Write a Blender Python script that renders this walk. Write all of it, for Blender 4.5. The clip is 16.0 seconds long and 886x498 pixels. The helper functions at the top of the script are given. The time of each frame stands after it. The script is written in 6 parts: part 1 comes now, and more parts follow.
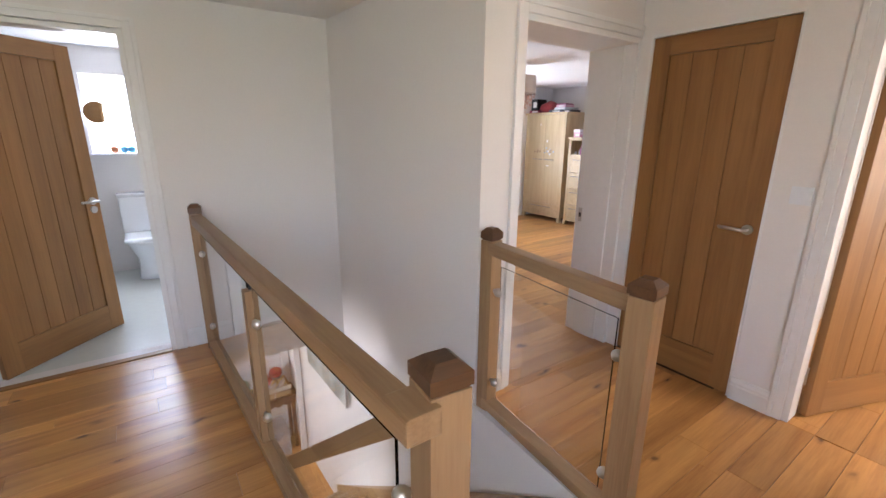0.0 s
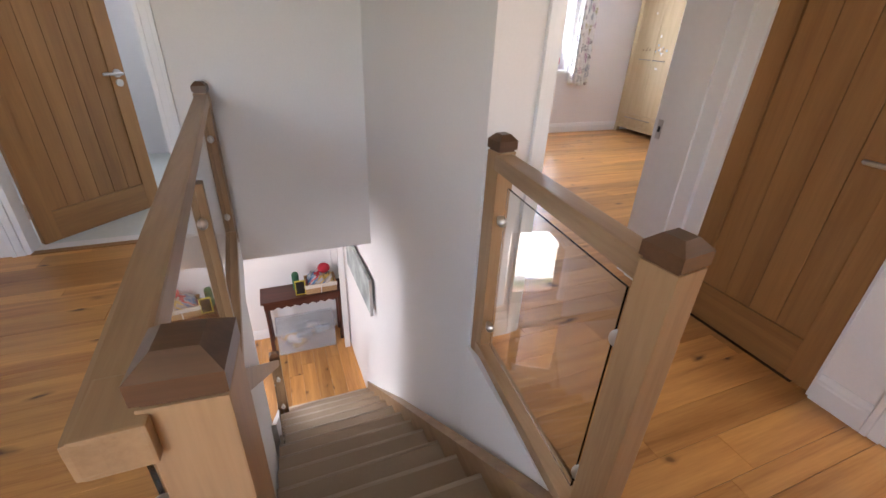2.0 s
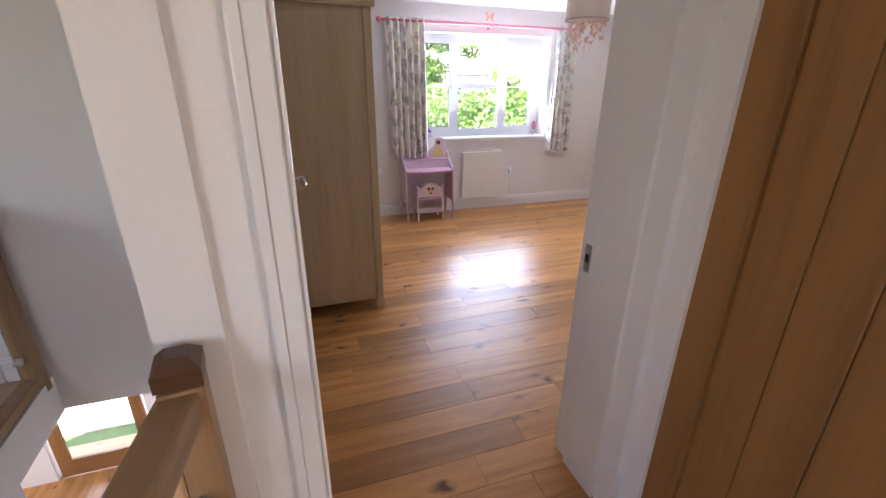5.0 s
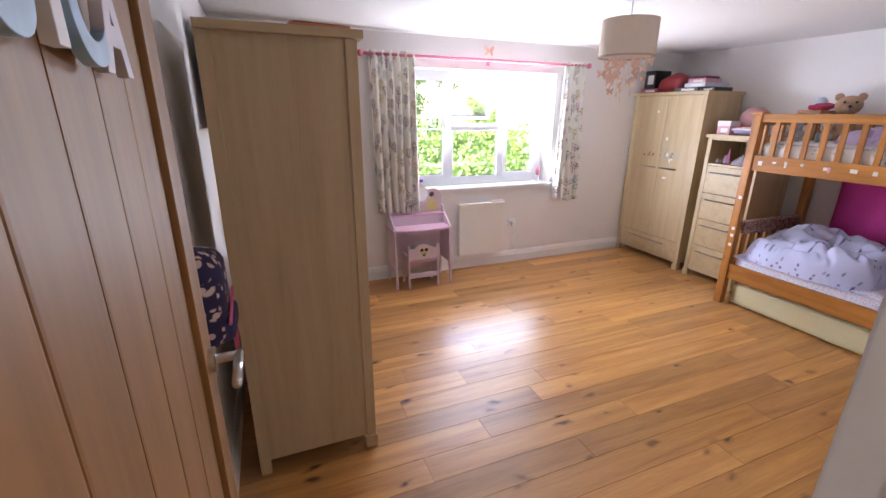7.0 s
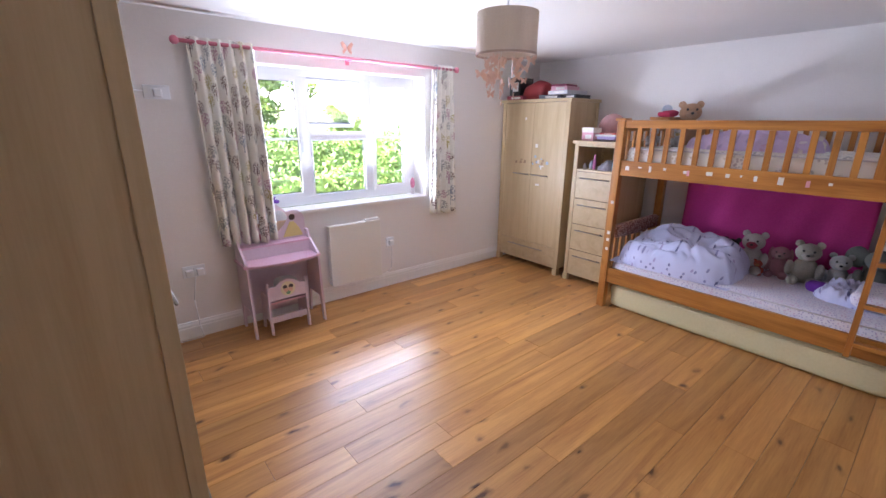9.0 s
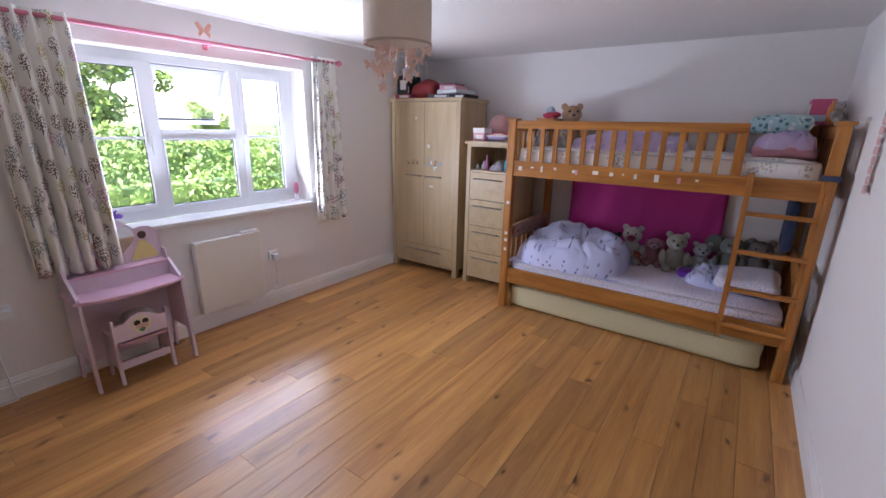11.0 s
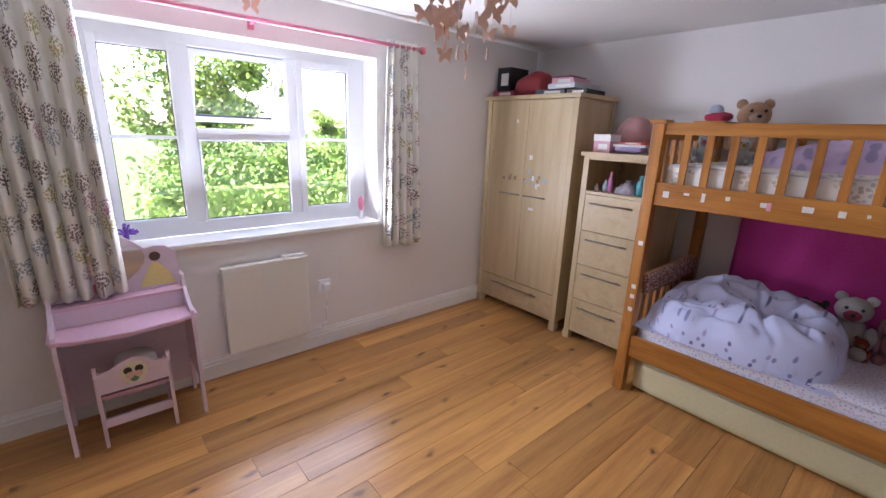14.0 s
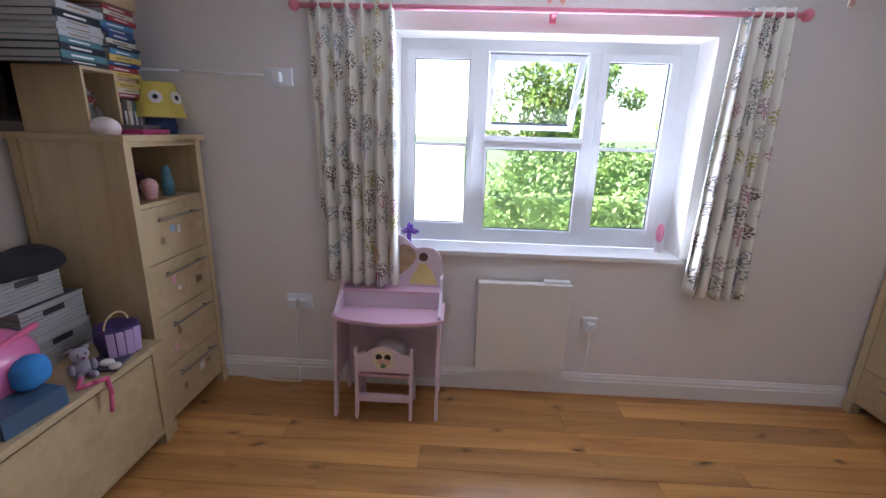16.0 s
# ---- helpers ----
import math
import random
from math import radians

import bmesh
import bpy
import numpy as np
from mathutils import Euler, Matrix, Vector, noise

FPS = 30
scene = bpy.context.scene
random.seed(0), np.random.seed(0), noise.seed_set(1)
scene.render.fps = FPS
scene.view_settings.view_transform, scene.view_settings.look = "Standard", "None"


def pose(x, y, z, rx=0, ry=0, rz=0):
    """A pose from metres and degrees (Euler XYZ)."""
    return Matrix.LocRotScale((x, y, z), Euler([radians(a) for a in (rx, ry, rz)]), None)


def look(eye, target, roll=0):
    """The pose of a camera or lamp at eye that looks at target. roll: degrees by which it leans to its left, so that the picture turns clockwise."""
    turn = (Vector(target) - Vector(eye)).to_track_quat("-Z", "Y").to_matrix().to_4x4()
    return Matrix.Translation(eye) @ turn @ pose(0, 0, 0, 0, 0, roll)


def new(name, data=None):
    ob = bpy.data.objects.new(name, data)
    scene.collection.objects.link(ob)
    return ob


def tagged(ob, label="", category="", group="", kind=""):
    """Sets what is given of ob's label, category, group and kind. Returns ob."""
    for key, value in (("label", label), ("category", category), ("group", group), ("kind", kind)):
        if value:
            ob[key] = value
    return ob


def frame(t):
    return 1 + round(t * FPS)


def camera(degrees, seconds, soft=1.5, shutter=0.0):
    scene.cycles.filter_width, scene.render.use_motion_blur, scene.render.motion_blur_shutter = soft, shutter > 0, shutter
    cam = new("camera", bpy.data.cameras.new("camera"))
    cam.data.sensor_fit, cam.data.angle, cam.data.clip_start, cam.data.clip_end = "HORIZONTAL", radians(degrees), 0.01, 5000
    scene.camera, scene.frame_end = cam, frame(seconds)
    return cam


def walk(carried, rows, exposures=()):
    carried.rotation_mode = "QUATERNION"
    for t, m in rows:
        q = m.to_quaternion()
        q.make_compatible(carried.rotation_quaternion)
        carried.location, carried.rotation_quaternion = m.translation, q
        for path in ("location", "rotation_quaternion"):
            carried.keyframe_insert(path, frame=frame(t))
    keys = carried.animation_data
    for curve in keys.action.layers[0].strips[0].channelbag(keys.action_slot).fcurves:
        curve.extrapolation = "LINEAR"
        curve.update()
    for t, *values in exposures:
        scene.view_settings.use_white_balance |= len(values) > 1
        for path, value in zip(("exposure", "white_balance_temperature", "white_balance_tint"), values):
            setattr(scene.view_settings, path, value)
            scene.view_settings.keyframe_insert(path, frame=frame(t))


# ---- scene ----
cam = camera(92.4, 16.0)
PATH = [
    (0, (0.395, 0.009, 1.449), (1.502, 1.589, 0.923), 0.4),
    (0.5, (0.556, 0.059, 1.446), (1.588, 1.621, 0.742), 1.5),
    (1, (0.693, 0.142, 1.382), (1.662, 1.714, 0.615), 2.0),
    (1.5, (0.817, 0.19, 1.349), (1.646, 1.779, 0.46), 1.8),
    (2, (0.984, 0.181, 1.337), (1.664, 1.817, 0.409), 2.5),
    (2.5, (1.135, 0.18, 1.331), (1.743, 1.832, 0.383), 1.9),
    (3, (1.326, 0.282, 1.356), (1.926, 1.95, 0.429), -0.3),
    (3.5, (1.499, 0.387, 1.387), (2.13, 2.078, 0.526), -1.0),
    (4, (1.726, 0.489, 1.397), (2.37, 2.208, 0.603), -0.2),
    (6.5, (2.120, 1.452, 1.562), (2.710, 3.247, 0.904), 0.9),
    (7, (2.135, 1.682, 1.58), (2.859, 3.442, 0.965), 0.5),
    (7.5, (2.178, 1.842, 1.59), (3.048, 3.534, 0.974), 0.0),
    (8, (2.261, 1.955, 1.578), (3.199, 3.617, 0.977), -0.3),
    (8.5, (2.339, 2.042, 1.561), (3.364, 3.657, 0.977), 0.1),
    (9, (2.375, 2.161, 1.557), (3.604, 3.632, 0.985), 0.5),
    (9.5, (2.392, 2.273, 1.568), (3.843, 3.529, 1.003), 1.0),
    (10, (2.409, 2.338, 1.565), (3.986, 3.434, 1.005), 1.1),
    (12.5, (2.853, 2.472, 1.502), (4.4, 3.613, 0.947), 2.4),
    (13, (2.988, 2.643, 1.521), (4.485, 3.85, 0.972), 2.0),
    (13.5, (3.129, 2.795, 1.494), (4.553, 4.092, 0.955), 1.8),
    (14, (3.324, 2.912, 1.497), (4.587, 4.369, 0.966), 2.1),
    (14.5, (3.473, 3.025, 1.471), (4.487, 4.666, 0.942), 2.2),
    (15, (3.569, 3.178, 1.487), (4.253, 4.98, 0.952), 2.3),
    (15.5, (3.638, 3.263, 1.505), (3.936, 5.161, 0.947), 1.7),
    (16, (3.754, 3.27, 1.48), (3.684, 5.197, 0.95), 1.8),
]
EXPOSURES = [(0, 3.6, 6500, 18), (2.5, 3.45, 6550, 19), (4.2, 3.2, 6150, 20), (6.3, 3.4, 6850, 22), (7.5, 3.35, 6500, 22), (9, 3.25, 6350, 23), (10.2, 2.75, 6250, 23), (12.5, 2.75, 6400, 22), (14, 2.85, 6500, 22), (15, 2.65, 6350, 20), (16, 2.55, 6100, 18)]
walk(cam, [(t, look(eye, target, roll)) for t, eye, target, roll in PATH], EXPOSURES)

# ---- light ----
world = bpy.data.worlds.new("sky")
scene.world = world
world.use_nodes = True
wn = world.node_tree.nodes
sky = wn.new("ShaderNodeTexSky")
sky.sky_type, sky.sun_disc = "NISHITA", False
sky.sun_elevation, sky.sun_rotation = radians(49), radians(293)
world.node_tree.links.new(sky.outputs["Color"], wn["Background"].inputs["Color"])
wn["Background"].inputs["Strength"].default_value = 0.15
sun = new("sun", bpy.data.lights.new("sun", "SUN"))
sun.data.energy, sun.data.angle, sun.data.color = 5.0, radians(0.5), (1.0, 0.95, 0.87)
sun.matrix_world = look((-12, -5, 15), (0, 0, 0))


def area_lamp(name, eye, target, w, h, energy, color=(0.86, 0.92, 1.0)):
    """A rectangular lamp: daylight in a window's opening, or added fill for a room."""
    lamp = new(name, bpy.data.lights.new(name, "AREA"))
    lamp.data.shape, lamp.data.size, lamp.data.size_y, lamp.data.energy, lamp.data.color = "RECTANGLE", w, h, energy, color
    lamp.matrix_world = look(eye, target)
    return lamp


# ---- materials ----
def shader(name, rough=0.6, metal=0.0):
    m = bpy.data.materials.new(name)
    m.use_nodes = True
    n, l = m.node_tree.nodes, m.node_tree.links
    b = n["Principled BSDF"]
    b.inputs["Roughness"].default_value, b.inputs["Metallic"].default_value = rough, metal
    return m, n, l, b


def ramp_of(n, stops):
    r = n.new("ShaderNodeValToRGB")
    while len(r.color_ramp.elements) < len(stops):
        r.color_ramp.elements.new(0.5)
    for e, (p, c) in zip(r.color_ramp.elements, stops):
        e.position, e.color = p, (*c, 1)
    return r


def plain(name, color, rough=0.6, metal=0.0, grain=60.0, vary=0.08, bump=0.05, stain=1.5):
    """A surface with fine grain and broad, faint unevenness."""
    m, n, l, b = shader(name, rough, metal)
    co = n.new("ShaderNodeTexCoord")
    fine, broad = n.new("ShaderNodeTexNoise"), n.new("ShaderNodeTexNoise")
    for node, sc in ((fine, grain), (broad, stain)):
        node.inputs["Scale"].default_value, node.inputs["Detail"].default_value = sc, 4
        l.new(co.outputs["Object"], node.inputs["Vector"])
    add = n.new("ShaderNodeMath")
    add.operation = "ADD"
    l.new(fine.outputs["Fac"], add.inputs[0])
    l.new(broad.outputs["Fac"], add.inputs[1])
    half = n.new("ShaderNodeMath")
    half.operation, half.inputs[1].default_value = "MULTIPLY", 0.5
    l.new(add.outputs[0], half.inputs[0])
    r = ramp_of(n, [(0.3, [c * (1 - vary) for c in color]), (0.7, [min(1, c * (1 + vary)) for c in color])])
    l.new(half.outputs[0], r.inputs["Fac"])
    l.new(r.outputs["Color"], b.inputs["Base Color"])
    bp = n.new("ShaderNodeBump")
    bp.inputs["Strength"].default_value, bp.inputs["Distance"].default_value = bump, 0.01
    l.new(fine.outputs["Fac"], bp.inputs["Height"])
    l.new(bp.outputs["Normal"], b.inputs["Normal"])
    return m


def wood(name, dark, light, axis="z", scale=1.0, rough=0.45, knots=0.0, piece_vary=0.0, bump=0.08, island=False):
    """Timber with its grain along one axis; pieces may differ by their own random value."""
    m, n, l, b = shader(name, rough)
    co = n.new("ShaderNodeTexCoord")
    if island:
        rnd = n.new("ShaderNodeNewGeometry").outputs["Random Per Island"]
    else:
        rnd = n.new("ShaderNodeObjectInfo").outputs["Random"]
    off = n.new("ShaderNodeVectorMath")
    off.operation = "MULTIPLY_ADD"
    l.new(rnd, off.inputs[0])
    off.inputs[1].default_value = (37, 53, 71)
    l.new(co.outputs["Object"], off.inputs[2])
    mp = n.new("ShaderNodeMapping")
    long, across = 0.9 * scale, 14 * scale
    mp.inputs["Scale"].default_value = [long if a == axis else across for a in "xyz"]
    l.new(off.outputs["Vector"], mp.inputs["Vector"])
    big, fine = n.new("ShaderNodeTexNoise"), n.new("ShaderNodeTexNoise")
    big.inputs["Scale"].default_value, big.inputs["Detail"].default_value, big.inputs["Distortion"].default_value = 0.9, 5, 0.8
    fine.inputs["Scale"].default_value, fine.inputs["Detail"].default_value = 9, 3
    l.new(mp.outputs["Vector"], big.inputs["Vector"])
    l.new(mp.outputs["Vector"], fine.inputs["Vector"])
    mix = n.new("ShaderNodeMath")
    mix.operation, mix.inputs[1].default_value = "MULTIPLY_ADD", 0.35
    l.new(fine.outputs["Fac"], mix.inputs[0])
    l.new(big.outputs["Fac"], mix.inputs[2])
    mid = [(a + c) / 2 for a, c in zip(dark, light)]
    r = ramp_of(n, [(0.42, dark), (0.62, mid), (0.86, light)])
    l.new(mix.outputs[0], r.inputs["Fac"])
    out = r.outputs["Color"]
    if knots:
        km = n.new("ShaderNodeMapping")
        km.inputs["Scale"].default_value = [2.2 if a == axis else 4.4 for a in "xyz"]
        l.new(off.outputs["Vector"], km.inputs["Vector"])
        wob = n.new("ShaderNodeTexNoise")
        wob.inputs["Scale"].default_value = 3.0
        l.new(km.outputs["Vector"], wob.inputs["Vector"])
        bend = n.new("ShaderNodeVectorMath")
        bend.operation, bend.inputs[1].default_value = "MULTIPLY_ADD", (0.35, 0.35, 0.35)
        l.new(wob.outputs["Color"], bend.inputs[0])
        l.new(km.outputs["Vector"], bend.inputs[2])
        vo = n.new("ShaderNodeTexVoronoi")
        vo.inputs["Scale"].default_value = 1.25
        if knots >= 1.0:
            vo.voronoi_dimensions = "2D"
        l.new(bend.outputs["Vector"], vo.inputs["Vector"])
        kr = ramp_of(n, [(0.035, (1, 1, 1)), (0.055 + 0.025 * knots, (0.4, 0.4, 0.4)), (0.15, (0, 0, 0))])
        l.new(vo.outputs["Distance"], kr.inputs["Fac"])
        cell = n.new("ShaderNodeSeparateColor")
        l.new(vo.outputs["Color"], cell.inputs["Color"])
        some = n.new("ShaderNodeMapRange")
        some.inputs["From Min"].default_value, some.inputs["From Max"].default_value = 0.35, 0.8
        l.new(cell.outputs[0], some.inputs["Value"])
        kept = n.new("ShaderNodeMath")
        kept.operation = "MULTIPLY"
        l.new(kr.outputs["Color"], kept.inputs[0])
        l.new(some.outputs["Result"], kept.inputs[1])
        km2 = n.new("ShaderNodeMixRGB")
        km2.inputs["Color2"].default_value = (dark[0] * 0.28, dark[1] * 0.24, dark[2] * 0.25, 1)
        l.new(kept.outputs[0], km2.inputs["Fac"])
        l.new(out, km2.inputs["Color1"])
        out = km2.outputs["Color"]
    if piece_vary:
        hs = n.new("ShaderNodeHueSaturation")
        vv = n.new("ShaderNodeMapRange")
        vv.inputs["To Min"].default_value, vv.inputs["To Max"].default_value = 1 - piece_vary, 1 + piece_vary
        l.new(rnd, vv.inputs["Value"])
        l.new(vv.outputs["Result"], hs.inputs["Value"])
        l.new(out, hs.inputs["Color"])
        out = hs.outputs["Color"]
    l.new(out, b.inputs["Base Color"])
    bp = n.new("ShaderNodeBump")
    bp.inputs["Strength"].default_value, bp.inputs["Distance"].default_value = bump, 0.004
    l.new(mix.outputs[0], bp.inputs["Height"])
    l.new(bp.outputs["Normal"], b.inputs["Normal"])
    return m


def glass_of(name, tint=(1, 1, 1), rough=0.0):
    m, n, l, b = shader(name, rough)
    b.inputs["Base Color"].default_value = (*tint, 1)
    b.inputs["Transmission Weight"].default_value, b.inputs["IOR"].default_value = 1.0, 1.45
    return m


def dotted(name, ground, cell_scale, dot_scale, size, spots, cover=0.5, rough=0.85, trunks=False):
    """Printed cloth: clumps of small dots, a colour to each clump."""
    m, n, l, b = shader(name, rough)
    co = n.new("ShaderNodeTexCoord")
    big, small = n.new("ShaderNodeTexVoronoi"), n.new("ShaderNodeTexVoronoi")
    big.inputs["Scale"].default_value, small.inputs["Scale"].default_value = cell_scale, dot_scale
    for v in (big, small):
        v.voronoi_dimensions = "2D"
        l.new(co.outputs["UV"], v.inputs["Vector"])
    inside = ramp_of(n, [(cover * 0.75, (1, 1, 1)), (cover, (0, 0, 0))])
    l.new(big.outputs["Distance"], inside.inputs["Fac"])
    dot = ramp_of(n, [(size, (1, 1, 1)), (size + 0.08, (0, 0, 0))])
    l.new(small.outputs["Distance"], dot.inputs["Fac"])
    both = n.new("ShaderNodeMath")
    both.operation = "MULTIPLY"
    l.new(inside.outputs["Color"], both.inputs[0])
    l.new(dot.outputs["Color"], both.inputs[1])
    print_mask = both.outputs[0]
    if trunks:
        big.inputs["Randomness"].default_value = 0.75
        away = n.new("ShaderNodeVectorMath")
        away.operation = "SUBTRACT"
        l.new(co.outputs["UV"], away.inputs[0])
        l.new(big.outputs["Position"], away.inputs[1])
        xyz = n.new("ShaderNodeSeparateXYZ")
        l.new(away.outputs["Vector"], xyz.inputs[0])
        stem, below = n.new("ShaderNodeMath"), n.new("ShaderNodeMath")
        stem.operation, stem.inputs[1].default_value, stem.inputs[2].default_value = "COMPARE", 0.0, 0.0035
        below.operation, below.inputs[1].default_value, below.inputs[2].default_value = "COMPARE", 0.04, 0.04
        l.new(xyz.outputs[0], stem.inputs[0])
        l.new(xyz.outputs[1], below.inputs[0])
        trunk = n.new("ShaderNodeMath")
        trunk.operation = "MULTIPLY"
        l.new(stem.outputs[0], trunk.inputs[0])
        l.new(below.outputs[0], trunk.inputs[1])
        either = n.new("ShaderNodeMath")
        either.operation = "MAXIMUM"
        l.new(both.outputs[0], either.inputs[0])
        l.new(trunk.outputs[0], either.inputs[1])
        print_mask = either.outputs[0]
    pick = ramp_of(n, [(i / len(spots), c) for i, c in enumerate(spots)])
    pick.color_ramp.interpolation = "CONSTANT"
    sep = n.new("ShaderNodeSeparateColor")
    l.new(big.outputs["Color"], sep.inputs["Color"])
    l.new(sep.outputs[0], pick.inputs["Fac"])
    mx = n.new("ShaderNodeMixRGB")
    mx.inputs["Color1"].default_value = (*ground, 1)
    l.new(print_mask, mx.inputs["Fac"])
    l.new(pick.outputs["Color"], mx.inputs["Color2"])
    l.new(mx.outputs["Color"], b.inputs["Base Color"])
    weave = n.new("ShaderNodeTexNoise")
    weave.inputs["Scale"].default_value = 120
    l.new(co.outputs["UV"], weave.inputs["Vector"])
    bp = n.new("ShaderNodeBump")
    bp.inputs["Strength"].default_value, bp.inputs["Distance"].default_value = 0.1, 0.003
    l.new(weave.outputs["Fac"], bp.inputs["Height"])
    l.new(bp.outputs["Normal"], b.inputs["Normal"])
    return m


WALL = plain("wall_paint", (0.80, 0.77, 0.75), 0.7, grain=90, vary=0.025, bump=0.06, stain=0.8)
CEIL = plain("ceiling_paint", (0.80, 0.78, 0.76), 0.8, grain=90, vary=0.02, bump=0.05)
WHITE = plain("white_gloss", (0.8, 0.79, 0.78), 0.35, grain=30, vary=0.03, bump=0.03)
UPVC = plain("white_plastic", (0.8, 0.82, 0.85), 0.3, grain=20, vary=0.02, bump=0.01)
OAK_F = wood("oak_floor", (0.34, 0.138, 0.038), (0.60, 0.300, 0.095), "x", 1.0, 0.30, knots=1.0, piece_vary=0.21)
OAK_D = wood("oak_door", (0.21, 0.098, 0.031), (0.325, 0.158, 0.051), "z", 0.8, 0.5, knots=0.0, piece_vary=0.06)
OAK_DH = wood("oak_rail_door", (0.21, 0.098, 0.031), (0.325, 0.158, 0.051), "x", 0.8, 0.42, piece_vary=0.06)
OAK_R = wood("oak_rail", (0.25, 0.14, 0.065), (0.38, 0.235, 0.12), "y", 1.0, 0.38, piece_vary=0.08)
OAK_N = wood("oak_newel", (0.25, 0.14, 0.065), (0.38, 0.235, 0.12), "z", 1.0, 0.38, piece_vary=0.08)
CAP = wood("oak_cap", (0.065, 0.03, 0.014), (0.13, 0.062, 0.03), "x", 1.0, 0.3)
VENEER = wood("pale_veneer", (0.44, 0.322, 0.175), (0.55, 0.42, 0.245), "z", 1.1, 0.42, bump=0.03)
VENEER_H = wood("pale_veneer_level", (0.44, 0.322, 0.175), (0.55, 0.42, 0.245), "y", 1.1, 0.42, bump=0.03)
PINE = wood("pine", (0.24, 0.078, 0.013), (0.52, 0.22, 0.048), "y", 1.0, 0.35, knots=0.3)
PINE_V = wood("pine_upright", (0.25, 0.082, 0.014), (0.52, 0.22, 0.048), "z", 1.0, 0.35, knots=0.2)
MAHOG = wood("dark_mahogany", (0.045, 0.012, 0.008), (0.10, 0.03, 0.018), "x", 1.0, 0.35)
STEEL = plain("brushed_steel", (0.62, 0.6, 0.57), 0.28, 1.0, grain=200, vary=0.05, bump=0.02)
DULL = plain("dull_steel", (0.30, 0.28, 0.25), 0.35, 1.0, grain=200, vary=0.05, bump=0.02)
BLACK = plain("black_plastic", (0.015, 0.015, 0.017), 0.4)
CARPET = plain("beige_carpet", (0.44, 0.335, 0.235), 0.95, grain=350, vary=0.2, bump=0.6)
TILE = plain("pale_tile", (0.62, 0.64, 0.60), 0.3, grain=20, vary=0.05)
PORCELAIN = plain("porcelain", (0.82, 0.83, 0.84), 0.12, grain=8, vary=0.01, bump=0.0)
GLASS = glass_of("clear_glass", (0.96, 0.99, 0.98))
PINKP = plain("pink_paint", (0.70, 0.44, 0.55), 0.4, grain=40, vary=0.05)
PINKL = plain("pale_pink_paint", (0.72, 0.58, 0.66), 0.4, grain=40, vary=0.05)
HOTPINK = plain("hot_pink", (0.62, 0.10, 0.22), 0.5)
LILAC = plain("lilac", (0.45, 0.36, 0.62), 0.55)


# ---- building tools ----
def box(bm, x0, x1, y0, y1, z0, z1, bevel=0.0):
    x0, x1 = sorted((x0, x1)); y0, y1 = sorted((y0, y1)); z0, z1 = sorted((z0, z1))
    v = [bm.verts.new(p) for p in ((x0, y0, z0), (x1, y0, z0), (x1, y1, z0), (x0, y1, z0), (x0, y0, z1), (x1, y0, z1), (x1, y1, z1), (x0, y1, z1))]
    fs = [bm.faces.new([v[i] for i in q]) for q in ((3, 2, 1, 0), (4, 5, 6, 7), (0, 1, 5, 4), (1, 2, 6, 5), (2, 3, 7, 6), (3, 0, 4, 7))]
    if bevel:
        bmesh.ops.bevel(bm, geom=list({e for f in fs for e in f.edges}), offset=bevel, segments=2, affect="EDGES", profile=0.7)
    return bm


def B(*a, bevel=0.0):
    return box(bmesh.new(), *a, bevel=bevel)


def prism(bm, outline, axis, lo, hi, bevel=0.0):
    """An outline in the plane across an axis, given thickness along it."""
    def at(p, d):
        return {"x": (d, p[0], p[1]), "y": (p[0], d, p[1]), "z": (p[0], p[1], d)}[axis]
    a = [bm.verts.new(at(p, lo)) for p in outline]
    b = [bm.verts.new(at(p, hi)) for p in outline]
    fs = [bm.faces.new(a), bm.faces.new(b[::-1])]
    k = len(a)
    for i in range(k):
        fs.append(bm.faces.new((a[i], b[i], b[(i + 1) % k], a[(i + 1) % k])))
    bmesh.ops.recalc_face_normals(bm, faces=fs)
    if bevel:
        bmesh.ops.bevel(bm, geom=list({e for f in fs for e in f.edges}), offset=bevel, segments=2, affect="EDGES")
    return bm


def rod(bm, p0, p1, r0, r1=None, seg=12):
    r1 = r0 if r1 is None else r1
    p0, p1 = Vector(p0), Vector(p1)
    d = p1 - p0
    m = Matrix.Translation((p0 + p1) / 2) @ d.to_track_quat("Z", "Y").to_matrix().to_4x4()
    bmesh.ops.create_cone(bm, cap_ends=True, segments=seg, radius1=r0, radius2=r1, depth=d.length, matrix=m)
    return bm


def ball(bm, c, r, seg=16):
    r = (r, r, r) if isinstance(r, (int, float)) else r
    bmesh.ops.create_uvsphere(bm, u_segments=seg, v_segments=max(6, seg * 2 // 3), radius=1, matrix=Matrix.Translation(c) @ Matrix.Diagonal((*r, 1)))
    return bm


def beam(bm, p0, p1, w, h, bevel=0.004):
    """A bar of section w by h between two points."""
    p0, p1 = Vector(p0), Vector(p1)
    d = p1 - p0
    side = d.cross(Vector((0, 0, 1)))
    side = side.normalized() if side.length > 1e-5 else Vector((1, 0, 0))
    up = side.cross(d).normalized()
    tmp = bmesh.new()
    L = d.length
    box(tmp, -L / 2, L / 2, -w / 2, w / 2, -h / 2, h / 2, bevel)
    rot = Matrix((d.normalized(), -side, up)).transposed().to_4x4()
    tmp.transform(Matrix.Translation((p0 + p1) / 2) @ rot)
    me = bpy.data.meshes.new("tmp")
    tmp.to_mesh(me)
    tmp.free()
    bm.from_mesh(me)
    bpy.data.meshes.remove(me)
    return bm


